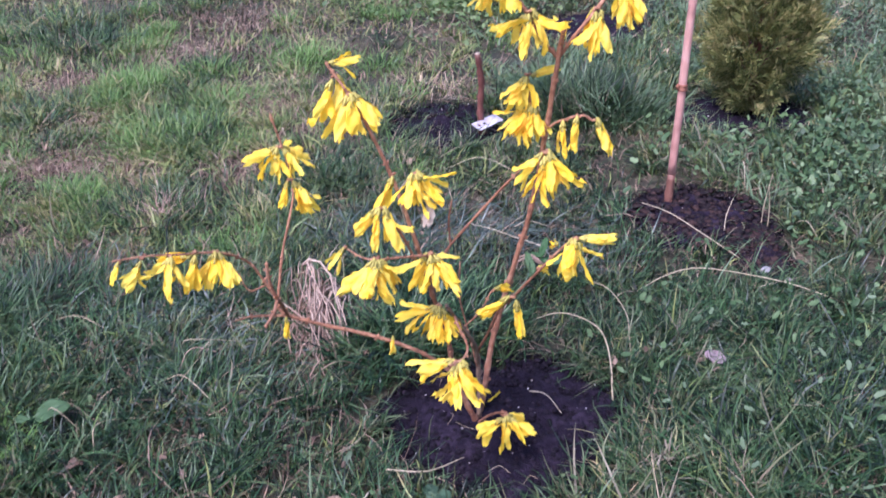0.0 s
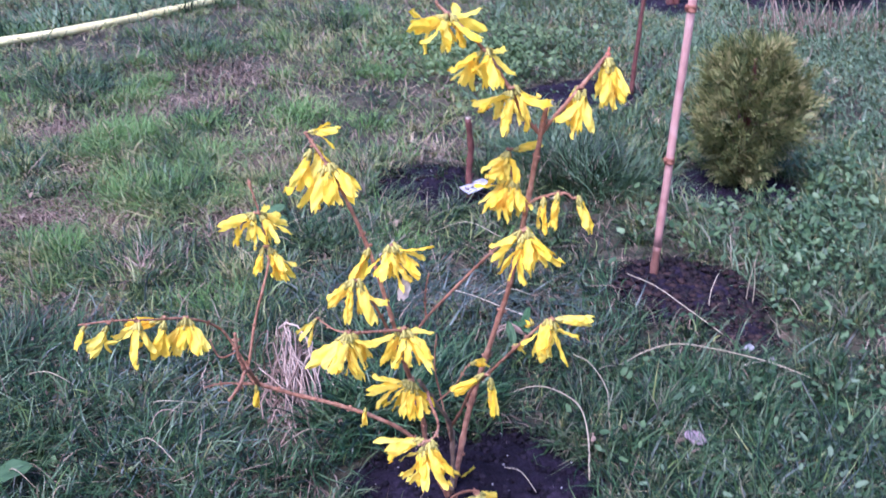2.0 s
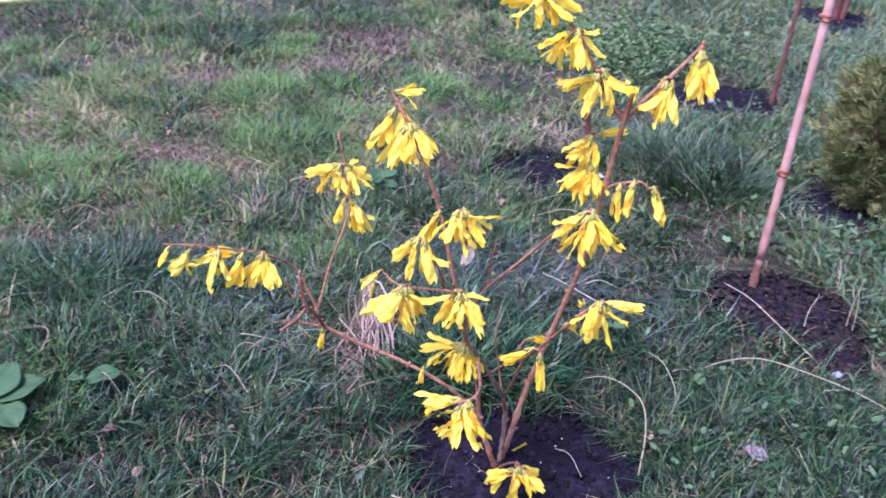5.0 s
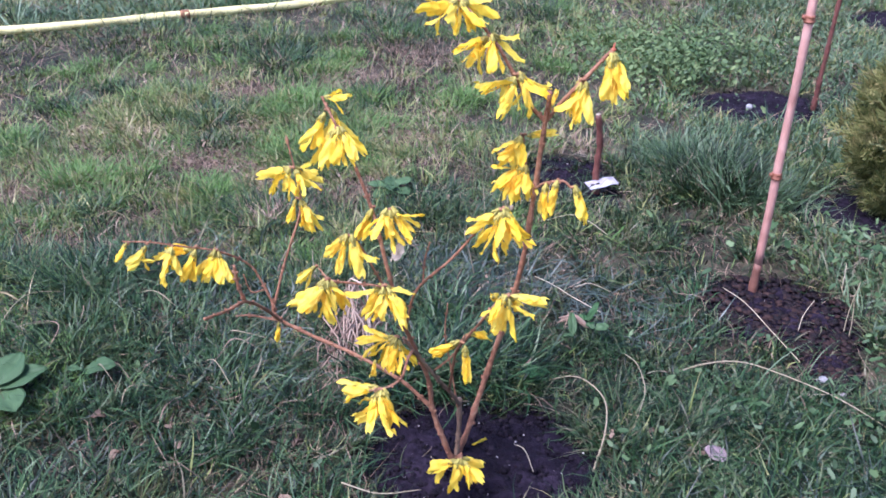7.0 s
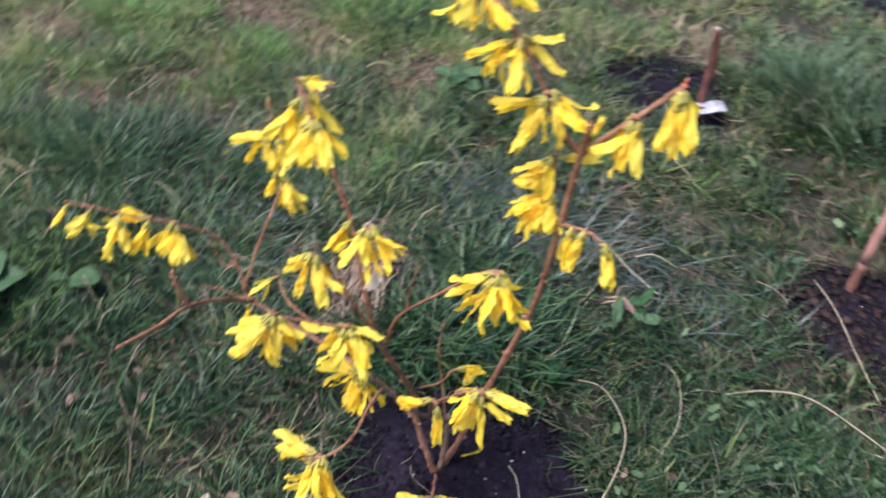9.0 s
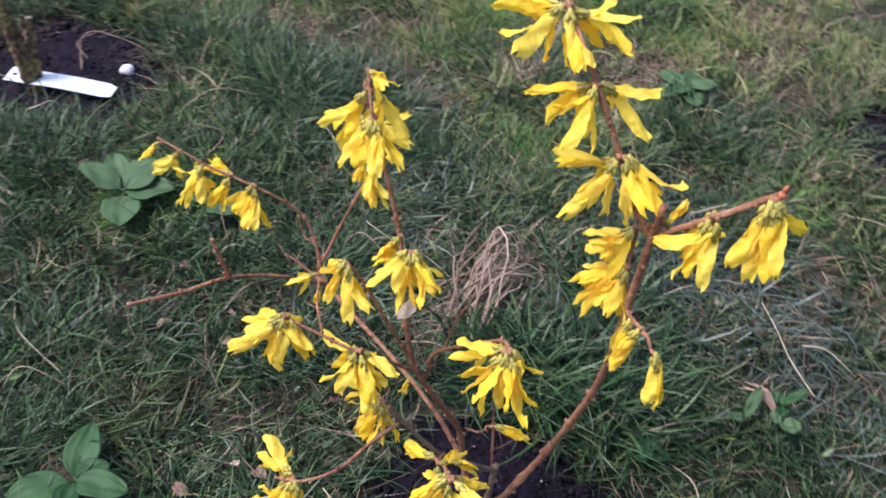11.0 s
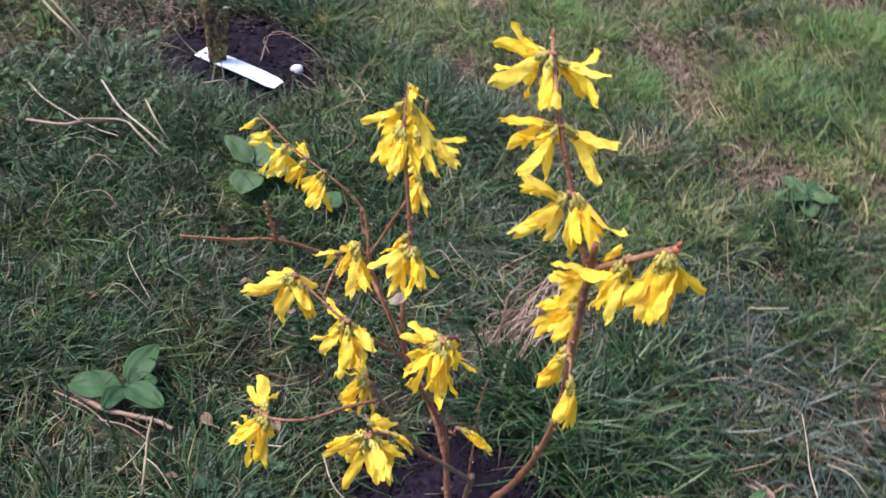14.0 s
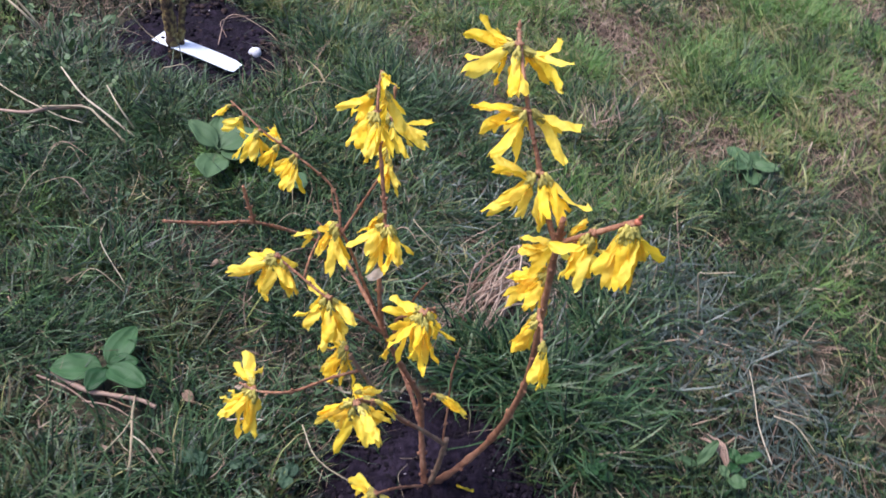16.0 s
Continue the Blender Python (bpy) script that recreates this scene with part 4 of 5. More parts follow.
rosette((0.27, 1.265), [(300, 0.018, 0.012, 15), (60, 0.030, 0.008, 50), (180, 0.015, 0.011, 15)], "small green weed with oval leaves")
for (x, y), turn, size in (((0.109, 0.731), 20, 0.72), ((0.124, 0.775), 80, 0.55), ((0.151, 0.812), 140, 0.62), ((0.096, 0.794), 200, 0.5)):
    rosette((x, y), [(turn, 0.026 * size, 0.020 * size, 8), (turn + 85, 0.020 * size, 0.017 * size, 12), (turn + 190, 0.025 * size, 0.019 * size, 6)], "small low weed with round grey-green leaves", M_WEEDLEAF, 0.020)
rosette((0.284, 1.242), [(30, 0.020, 0.016, 10), (200, 0.014, 0.009, 25)], "single round pale green leaf in grass", M_PALELEAF, 0.030)
rosette((0.259, 1.221), [(110, 0.036, 0.009, 35), (250, 0.026, 0.008, 25)], "fresh weed with narrow bright green leaves", M_PALELEAF, 0.024)


# ---- dry stalks ----
def stalk(pts, r0, r1, label, seed=0, sides=6, mat=M_STRAW):
    bm = bmesh.new()
    pts = [(x, y, z + h(x, y)) for x, y, z in pts]
    tube(bm, pts, r0 * 0.65, r1 * 0.65, sides, 8, 0.12, seed)
    ob = part("dry_stalk", bm, mat)
    return tagged(ob, label, "stalk", "dry grass stalks")


stalk([(0.250, 1.130, 0.012), (0.280, 1.120, 0.032), (0.306, 1.097, 0.043), (0.331, 1.066, 0.042), (0.339, 1.03, 0.024), (0.337, 0.978, 0.004)], 0.0009, 0.0016, "bleached arching dry grass stalk over the soil's edge", 1)
stalk([(0.333, 1.186, 0.040), (0.352, 1.168, 0.040), (0.369, 1.128, 0.030), (0.368, 1.08, 0.020), (0.364, 1.02, 0.006)], 0.0007, 0.0012, "thin bleached dry grass stalk leaning in grass", 2)
stalk([(0.395, 1.205, 0.015), (0.435, 1.228, 0.026), (0.480, 1.240, 0.030), (0.545, 1.222, 0.028), (0.60, 1.200, 0.022), (0.66, 1.165, 0.010)], 0.0015, 0.0008, "long pale curved dry stalk lying on the grass", 3)
stalk([(0.435, 1.455, 0.012), (0.47, 1.405, 0.022), (0.51, 1.345, 0.02), (0.548, 1.295, 0.012)], 0.0010, 0.0012, "brown dry stalk across dark soil", 4)
stalk([(0.545, 1.375, 0.01), (0.548, 1.385, 0.03), (0.560, 1.405, 0.045)], 0.0010, 0.0007, "short bent dry stalk standing in soil", 5)
stalk([(0.605, 1.40, 0.0), (0.606, 1.402, 0.04), (0.612, 1.405, 0.085)], 0.0012, 0.0007, "upright dry stalk beside dark soil", 6)
stalk([(0.612, 1.39, 0.0), (0.611, 1.392, 0.035), (0.607, 1.395, 0.07)], 0.0012, 0.0007, "upright dry stalk beside dark soil", 7)
stalk([(-0.039, 0.617, 0.026), (-0.009, 0.641, 0.026), (0.007, 0.667, 0.026), (0.022, 0.693, 0.027), (0.034, 0.707, 0.025)], 0.0046, 0.0030, "pinkish-brown dry twig lying under a weed", 8, 7, M_CLUMP)
stalk([(-0.045, 0.600, 0.018), (-0.018, 0.628, 0.020), (0.012, 0.650, 0.018)], 0.0018, 0.0012, "thin tan dry stalk lying by a weed", 8, 6, M_CLUMP)
stalk([(0.002, 0.640, 0.020), (0.020, 0.668, 0.022), (0.046, 0.690, 0.016)], 0.0016, 0.0011, "thin tan dry stalk lying by a weed", 8, 6, M_CLUMP)
stalk([(0.006, 0.664, 0.022), (0.019, 0.677, 0.022), (0.028, 0.69, 0.02)], 0.0016, 0.0010, "thin dry twig lying beside a thicker twig", 8, 6, M_OLDBARK)
stalk([(-0.516, 0.576, 0.040), (-0.489, 0.622, 0.045), (-0.492, 0.650, 0.045), (-0.496, 0.695, 0.040)], 0.0030, 0.0042, "flat pinkish-brown dry leaf lying over grass", 9, 6, M_CLUMP)
stalk([(-0.492, 0.644, 0.050), (-0.486, 0.697, 0.045), (-0.461, 0.714, 0.040), (-0.423, 0.743, 0.015)], 0.0022, 0.0024, "long pale dry grass stalk lying over grass", 10)
stalk([(-0.510, 0.731, 0.060), (-0.472, 0.740, 0.050), (-0.455, 0.755, 0.020)], 0.0015, 0.0020, "thin dry grass stalk leaning in grass", 11)
stalk([(-0.574, 0.677, 0.060), (-0.511, 0.697, 0.050), (-0.474, 0.721, 0.040), (-0.438, 0.752, 0.020)], 0.0018, 0.0026, "split pale dry grass stalk leaning in grass", 20)
stalk([(-0.66, 0.57, 0.02), (-0.58, 0.60, 0.03), (-0.50, 0.655, 0.032), (-0.44, 0.69, 0.05)], 0.0022, 0.0009, "flat dry brown grass leaf lying on grass", 12)
stalk([(-0.85, 0.580, 0.085), (-0.795, 0.612, 0.060), (-0.757, 0.638, 0.045), (-0.752, 0.660, 0.010)], 0.0026, 0.0030, "pale dry stalk leaning over grass", 13)
stalk([(-0.83, 0.60, 0.080), (-0.793, 0.625, 0.060), (-0.764, 0.658, 0.015)], 0.0022, 0.0026, "pale dry stalk leaning over grass", 14)
stalk([(-0.576, 0.800, 0.006), (-0.570, 0.812, 0.036), (-0.560, 0.824, 0.045), (-0.556, 0.846, 0.045), (-0.552, 0.858, 0.012)], 0.0013, 0.0011, "bent pale dry stalk arching by the label", 15)
stalk([(-0.682, 0.788, 0.07), (-0.675, 0.805, 0.042), (-0.661, 0.823, 0.028)], 0.0016, 0.0012, "dry stalk leaning on the white label", 16)
stalk([(-0.658, 0.912, 0.010), (-0.714, 0.936, 0.022), (-0.719, 0.96, 0.024), (-0.705, 0.985, 0.012)], 0.0014, 0.0010, "reddish-brown dry stalk curled on dark soil", 21, 6, M_CLUMP)
stalk([(-0.68, 0.93, 0.008), (-0.70, 0.925, 0.024), (-0.72, 0.945, 0.020), (-0.735, 0.98, 0.012)], 0.0011, 0.0009, "reddish-brown dry stalk curled on dark soil", 24, 6, M_CLUMP)
stalk([(0.081, 1.344, 0.0), (0.076, 1.332, 0.05), (0.071, 1.320, 0.089), (0.075, 1.328, 0.093), (0.087, 1.358, 0.099)], 0.0015, 0.0011, "sharply bent pale dry stalk standing in grass", 17)
stalk([(0.078, 0.770, 0.036), (0.082, 0.787, 0.037), (0.087, 0.804, 0.035)], 0.0013, 0.0012, "short straight pale straw lying on grass", 23)
stalk([(0.10, 0.84, 0.03), (0.14, 0.845, 0.022), (0.175, 0.875, 0.012)], 0.0011, 0.0008, "pale dry grass stalk lying over soil", 18)
stalk([(0.018, 0.690, 0.030), (0.045, 0.684, 0.037), (0.069, 0.680, 0.036), (0.098, 0.672, 0.020)], 0.0013, 0.0020, "pale dry root lying over the grass", 25)
stalk([(0.050, 0.683, 0.037), (0.062, 0.672, 0.034), (0.070, 0.652, 0.022)], 0.0011, 0.0008, "thin pale forked root lying over the grass", 26)
stalk([(0.069, 0.680, 0.036), (0.083, 0.690, 0.034), (0.105, 0.701, 0.020)], 0.0011, 0.0008, "thin pale forked root lying over the grass", 27)
stalk([(0.172, 1.349, 0.028), (0.205, 1.332, 0.030), (0.240, 1.315, 0.027), (0.280, 1.308, 0.018)], 0.0008, 0.0011, "pale bent dry stalk lying on the grass", 28)
stalk([(0.236, 1.335, 0.034), (0.255, 1.350, 0.036), (0.285, 1.362, 0.022)], 0.0012, 0.0008, "pale dry grass stalk lying on the grass", 29)
for k in range(6):
    x, y = 0.231 + 0.003 * (k % 3), 1.243 + 0.003 * k
    stalk([(x, y, 0.026 + 0.003 * (k % 2)), (x + 0.018, y + 0.004 - 0.001 * k, 0.036), (x + 0.038, y + 0.010 - 0.003 * k, 0.024)], 0.0010, 0.0017, "short pinkish dry straw in a small bundle", 30 + k, 5, M_CLUMP)
stalk([(0.245, 0.985, 0.012), (0.262, 0.968, 0.020), (0.278, 0.945, 0.012)], 0.0007, 0.0005, "thin pale root lying on dark soil", 22)
for k in range(34):
    a, L = rnd.uniform(0, 6.28), rnd.uniform(0.05, 0.13)
    x, y = rnd.uniform(-0.75, 0.85), rnd.uniform(0.55, 1.9)
    if bed_field(np.float64(x), np.float64(y)) < 1.1:
        continue
    lift = rnd.uniform(0.012, 0.035)
    bend = rnd.uniform(-0.25, 0.25)
    stalk([(x, y, lift * 0.6), (x + L * 0.5 * math.cos(a), y + L * 0.5 * math.sin(a), lift + 0.008), (x + L * math.cos(a + bend), y + L * math.sin(a + bend), lift * 0.5)], 0.0009, 0.0006, "bleached dry grass stalk lying in the lawn", 40 + k, 5)
for k in range(16):
    a, L = rnd.uniform(0, 6.28), rnd.uniform(0.04, 0.10)
    x, y = rnd.uniform(-0.5, 0.05), rnd.uniform(0.62, 1.15)
    if bed_field(np.float64(x), np.float64(y)) < 1.1 or math.hypot(x + 0.028, y - 0.667) < 0.12:
        continue
    lift, bend = rnd.uniform(0.014, 0.03), rnd.uniform(-0.9, 0.9)
    stalk([(x, y, 0.012), (x + L * 0.4 * math.cos(a), y + L * 0.4 * math.sin(a), lift + 0.012), (x + L * math.cos(a + bend), y + L * math.sin(a + bend), lift * 0.5)], 0.0011, 0.0008, "curled tan dry grass stalk in green grass", 90 + k, 5, M_CLUMP if k % 2 else M_STRAW)
for k in range(5):
    q, a, L = rnd.uniform(0.3, 0.95), rnd.uniform(0, 6.28), rnd.uniform(0.015, 0.04)
    b = rnd.uniform(0, 6.28)
    x, y = 0.215 + 0.135 * q * math.cos(a), 0.945 + 0.12 * q * math.sin(a)
    stalk([(x, y, 0.012), (x + L * 0.5 * math.cos(b), y + L * 0.5 * math.sin(b), 0.016), (x + L * math.cos(b + 0.4), y + L * math.sin(b + 0.4), 0.011)], 0.0004, 0.0003, "fine pale root fibre lying on dark soil", 130 + k, 5)

# a bundle of dead stems pulled together behind the shrub
V, F, sz, nb = [], [], [], 0
for k in range(92):
    arch = k % 2 == 0
    a = rng.normal(1.75, 0.22 if arch else 0.55)
    cx, cy = -0.014 + rng.normal(0, 0.013), 1.118 + rng.normal(0, 0.012 if arch else 0.024)
    L = rng.uniform(0.075, 0.125) if arch else rng.uniform(0.04, 0.10)
    hump = 0.090 * rng.random() ** 0.8 + 0.006 if arch else rng.uniform(0.006, 0.022)
    w = rng.uniform(0.0006, 0.0013)
    d, s = np.array([math.cos(a), math.sin(a), 0]), np.array([-math.sin(a), math.cos(a), 0.3])
    rows = []
    for i in range(8):
        t = i / 7 - 0.5
        c = np.array([cx, cy, h(cx, cy) + 0.008 + hump * (1 - 3.4 * t * t)]) + d * L * t + s * (0.010 * math.sin(3 * t + k) + 0.004 * math.sin(11 * t + 2 * k))
        rows += [c - s * w, c + s * w, c + np.array([0, 0, w * 1.6])]
    V += rows
    for i in range(7):
        for q in ((0, 1, 4, 3), (1, 2, 5, 4), (2, 0, 3, 5)):
            F += [nb + 3 * i + j for j in q]
            sz.append(4)
    nb += 24
tagged(link_mesh("dead_stem_clump", mesh_np("dead_stem_clump", np.array(V), F, sz, M_CLUMP), None), "tangled clump of pinkish-tan dead grass stems", "dry grass", kind="stuff")

# loose straw trodden flat round it, and straw standing in a browned tuft
n = 330
x, y = rng.normal(0.02, 0.065, n), rng.normal(1.135, 0.05, n)
ok = bed_field(x, y) > 1.0
STRAW = [(x[ok], y[ok], 0.35, 0.5), (rng.normal(-0.312, 0.03, 160), rng.normal(1.42, 0.028, 160), 1.0, 0.9), (rng.normal(0.36, 0.04, 140), rng.normal(1.83, 0.03, 140), 1.05, 0.9)]

# upright dry stubble far back
V, F, sz, nb = [], [], [], 0
for k in range(130):
    x, y = 1.17 + rng.normal(0, 0.11), 2.95 + rng.normal(0, 0.07)
    L, lx, ly = rng.uniform(0.04, 0.11), rng.normal(0, 0.025), rng.normal(0, 0.025)
    z = h(x, y)
    w = 0.0013
    V += [(x - w, y, z), (x + w, y, z), (x, y + w, z), (x + lx - w, y + ly, z + L), (x + lx + w, y + ly, z + L), (x + lx, y + ly + w, z + L)]
    for q in ((0, 1, 4, 3), (1, 2, 5, 4), (2, 0, 3, 5)):
        F += [nb + j for j in q]
        sz.append(4)
    nb += 6
tagged(link_mesh("dry_stubble", mesh_np("dry_stubble", np.array(V), F, sz, M_CLUMP), None), "patch of upright pinkish dry stubble", "dry grass", kind="stuff")

# ---- small loose things ----
for x, y, r, lab in ((-0.622, 0.962, 0.0095, "round white pebble on dark soil"), (0.577, 1.262, 0.0075, "small white pebble on dark soil"), (0.60, 1.235, 0.006, "small pale pebble on dark soil"),
                     (0.42, 2.36, 0.008, "pale pebble on dark soil")):
    bm = bmesh.new()
    lump(bm, (x, y, h(x, y) + 0.004 + r * 0.6), r, int(x * 999), 0.85, 0.3)
    tagged(part("pebble", bm, M_CHALK if r > 0.0084 else M_PEBBLE), lab, "pebble", "pebbles")
bm = leaf_mesh(0.030, 0.022, 5, 0.1, 0.2)
bm.transform(pose(0.456, 1.030, 0.020 + h(0.456, 1.030), 10, 5, 70))
tagged(part("fallen_leaf", bm, M_PINK), "small dry pinkish-grey leaf lying on grass", "leaf")
for x, y, turn in ((0.045, 0.80, 20), (0.02, 0.905, 250), (-0.16, 0.80, 80), (0.035, 0.745, 200), (-0.235, 0.86, 30)):
    bm = leaf_mesh(rnd.uniform(0.013, 0.020), rnd.uniform(0.005, 0.009), int(turn), 0.9, 0.5)
    bm.transform(pose(x, y, 0.018 + h(x, y), rnd.uniform(-25, 25), rnd.uniform(-20, 20), turn))
    tagged(part("dry_leaf", bm, M_DRYLEAF), "curled brown dead leaf lying in the grass", "leaf", "fallen leaves")
fp = tagged(new("fallen_petal", PETALS[4]), "fallen yellow petal lying on dark soil", "petal")
fp.matrix_basis = pose(0.262, 0.905, 0.013, 80, 20, 40) @ Matrix.Diagonal((0.6, 0.8, 0.6, 1))
fp = tagged(new("fallen_petal", PETALS[6]), "fallen yellow petal lying on dark soil", "petal")
fp.matrix_basis = pose(0.212, 0.985, 0.016, 80, 10, 150) @ Matrix.Diagonal((0.9, 0.9, 0.8, 1))


# ---- grass ----
def blades(name, x, y, length, width, lean0, curl, mat, label, levels=3, az=None):
    """One tapering, bending strip for each root."""
    n = len(x)
    az = rng.random(n) * 2 * np.pi if az is None else az
    d = np.stack([np.cos(az), np.sin(az)], -1)
    tw = az + np.pi / 2 + rng.normal(0, 0.5, n)
    s = np.stack([np.cos(tw), np.sin(tw), 0.25 * rng.standard_normal(n)], -1)
    p = np.stack([x, y, height(x, y) - 0.003], -1)
    V = []
    seg = length / levels
    swing = rng.normal(0, 0.75, n) / levels * np.clip(length / 0.035, 0.5, 1.6)
    cs, sn = np.cos(swing), np.sin(swing)
    for i in range(levels + 1):
        w = width * (1 - (i / levels) ** 1.6)
        if i < levels:
            V += [p - s * w[:, None] / 2, p + s * w[:, None] / 2]
        else:
            V += [p]
        e = np.clip(lean0 - curl * (i + 0.5) / levels, -0.35, 1.55)
        p = p + np.concatenate([d * (np.cos(e) * seg)[:, None], (np.sin(e) * seg)[:, None]], 1)
        p[:, 2] = np.maximum(p[:, 2], height(p[:, 0], p[:, 1]) + 0.002 + 0.012 * rng.random(n))
        d = np.stack([d[:, 0] * cs - d[:, 1] * sn, d[:, 0] * sn + d[:, 1] * cs], -1)
        s = np.stack([s[:, 0] * cs - s[:, 1] * sn, s[:, 0] * sn + s[:, 1] * cs, s[:, 2]], -1)
    k = 2 * levels + 1
    V = np.stack(V, 1).reshape(-1, 3)
    b = (np.arange(n) * k)[:, None]
    flat, sizes = [], []
    per = []
    for i in range(levels - 1):
        per.append([2 * i, 2 * i + 1, 2 * i + 3, 2 * i + 2])
    F4 = (b[:, None, :] + np.array(per)[None]).reshape(-1, 4)
    F3 = b + np.array([2 * levels - 2, 2 * levels - 1, 2 * levels])
    flat = np.concatenate([F4.ravel(), F3.ravel()])
    sizes = np.concatenate([np.full(len(F4), 4), np.full(len(F3), 3)])
    ob = link_mesh(name, mesh_np(name, V, flat, sizes, mat), None)
    return tagged(ob, label, "grass", kind="stuff")


def thin_patch(x, y):
    """Worn places where little grass grows: 0 bare to 1 full."""
    f = np.ones_like(x)
    for cx, cy, r in ((-0.56, 1.615, 0.15), (-0.346, 1.275, 0.09), (-0.474, 2.20, 0.16), (-0.42, 2.50, 0.18), (-0.01, 2.53, 0.13), (-1.03, 2.70, 0.10), (-0.23, 1.545, 0.11), (-0.375, 1.16, 0.06), (-0.98, 2.2, 0.14), (-0.44, 1.565, 0.08), (-0.239, 1.868, 0.09), (-0.68, 2.03, 0.12), (-0.43, 1.27, 0.08),
                      (-0.60, 1.216, 0.08), (-0.59, 1.02, 0.07), (0.146, 1.353, 0.06), (0.09, 1.32, 0.08), (-0.75, 1.35, 0.1), (-1.1, 1.4, 0.15), (0.25, 2.15, 0.1), (0.16, 4.1, 0.35), (-0.05, 0.61, 0.04), (0.005, 0.645, 0.035), (-0.22, 0.60, 0.05), (0.0, 1.04, 0.05), (0.38, 1.05, 0.05), (0.155, 1.325, 0.035), (0.205, 1.365, 0.035), (0.02, 0.665, 0.03)):
        f = np.minimum(f, np.clip(np.hypot(x - cx, (y - cy)) / r, 0.0, 1.0) ** 2 * 0.8 + 0.2)
    wild = np.sin(5.3 * x + 2.1) * np.sin(4.7 * y + 1.0) + 0.6 * np.sin(11 * x - 8 * y) + 0.5 * np.sin(17 * y + 13 * x + 2)
    fine = np.sin(61 * x + 9 * y + 3 * np.sin(13 * y)) + np.sin(57 * y - 14 * x + 3 * np.sin(11 * x + 2)) + 0.8 * np.sin(31 * (x + y))
    low = np.where((x > 0.2) | (y > 1.25), 0.34, 0.10)
    return f * np.clip(0.72 + 0.28 * wild, 0.3, 1.0) * np.clip(0.55 + 0.45 * fine, low, 1.0)


# small places kept open by the rosettes
OPEN = [(0.10, 1.10, 0.052), (0.06, 1.065, 0.03), (0.16, 1.125, 0.03), (0.022, 0.685, 0.022), (-0.005, 0.638, 0.02), (0.04, 0.71, 0.02), (-0.028, 0.667, 0.042), (-0.365, 0.852, 0.045), (-0.290, 0.935, 0.028), (-0.155, 1.585, 0.05)]


def covered(x, y):
    f = np.zeros(np.shape(x), bool)
    for cx, cy, r in OPEN:
        f |= np.hypot(x - cx, y - cy) < r
    return f


def roots(n, x0, x1, y0, y1, hole=None):
    x, y = rng.uniform(x0, x1, n), rng.uniform(y0, y1, n)
    keep = (bed_field(x, y) + rng.normal(0, 0.05, n) > 1.0) | (rng.random(n) < 0.012)
    keep &= rng.random(n) < thin_patch(x, y)
    keep &= ~covered(x, y)
    if hole:
        keep &= ~((x > hole[0]) & (x < hole[1]) & (y > hole[2]) & (y < hole[3]))
    return x[keep], y[keep]


def mixed(n, k=1.0):
    """Lengths, first slopes and bends of short upright and long lying blades."""
    long = rng.random(n) < 0.17
    length = np.where(long, rng.uniform(0.030, 0.062, n), rng.gamma(5.0, 0.0044, n) + 0.006) * k
    slope = np.where(long, rng.normal(0.50, 0.25, n), rng.normal(0.75, 0.40, n))
    bend = np.where(long, rng.uniform(0.2, 1.1, n), rng.uniform(0.0, 1.3, n))
    return length, slope, bend


def comb(x, y):
    """The way in which the grass is laid over."""
    return 2.6 * np.sin(2.1 * x + 1.7 * y) + 2.0 * np.sin(3.3 * y - 2.2 * x + 1.0)


def tufted(n, per, spread, x0, x1, y0, y1, hole=None):
    """Roots gathered into tufts of many sizes, the blades fanning out; returns roots, headings and each tuft's own vigour."""
    cx, cy = roots(n, x0, x1, y0, y1, hole)
    k = len(cx)
    own = rng.integers(0, k, k * per)
    wide = spread * rng.uniform(0.45, 1.7, k)[own]
    x, y = cx[own] + wide * rng.standard_normal(k * per), cy[own] + wide * rng.standard_normal(k * per)
    az = np.where(rng.random(k * per) < 0.72, np.arctan2(y - cy[own], x - cx[own]), comb(x, y)) + rng.normal(0, 0.55, k * per)
    ok = (bed_field(x, y) > 0.96) & ~covered(x, y)
    return x[ok], y[ok], az[ok], rng.uniform(0.40, 1.55, k)[own][ok]


NEAR = (-0.95, 1.05, 0.35, 2.0)


def lush(x, y):
    """True in the deeper green grass that surrounds the shrub."""
    edge = 1.36 + 0.10 * np.sin(6 * x) + 0.05 * np.sin(17 * x + 2) + 0.40 * (x > -0.08) + 0.10 * (x > -0.3) + rng.normal(0, 0.20, len(x))
    return (y < edge) & (np.hypot(x + 0.85, y - 1.3) > 0.30) & (rng.random(len(x)) < np.where((x < -0.30) & (y > 1.0), 0.5, 0.9))


def olive(x, y):
    """True in the drier strip of lawn on the near side of the shrub."""
    return (y < 0.93 + 0.06 * np.sin(9 * x) + rng.normal(0, 0.08, len(x))) & (x < 0.22 + rng.normal(0, 0.08, len(x)))


x, y = roots(70000, *NEAR)
g = lush(x, y)
thin = g & (rng.random(len(x)) < 0.40)
x, y, g = x[~thin], y[~thin], g[~thin]
o = g & olive(x, y)
for pick, mat, k, lab in ((g & ~o, M_DEEP, 0.85, "dense uncut deep green grass round the shrub"), (o, M_OLIVE, 0.85, "thin olive green grass with brown blades"), (~g, M_GRASS, 0.9, "thin uncut lawn grass, green with dry blades")):
    xs, ys = x[pick], y[pick]
    L, e, c = mixed(len(xs), k)
    blades("grass", xs, ys, L, rng.uniform(0.0012, 0.0027, len(xs)), e, c, mat, lab, 4, comb(xs, ys) + rng.normal(0, 1.7, len(xs)))
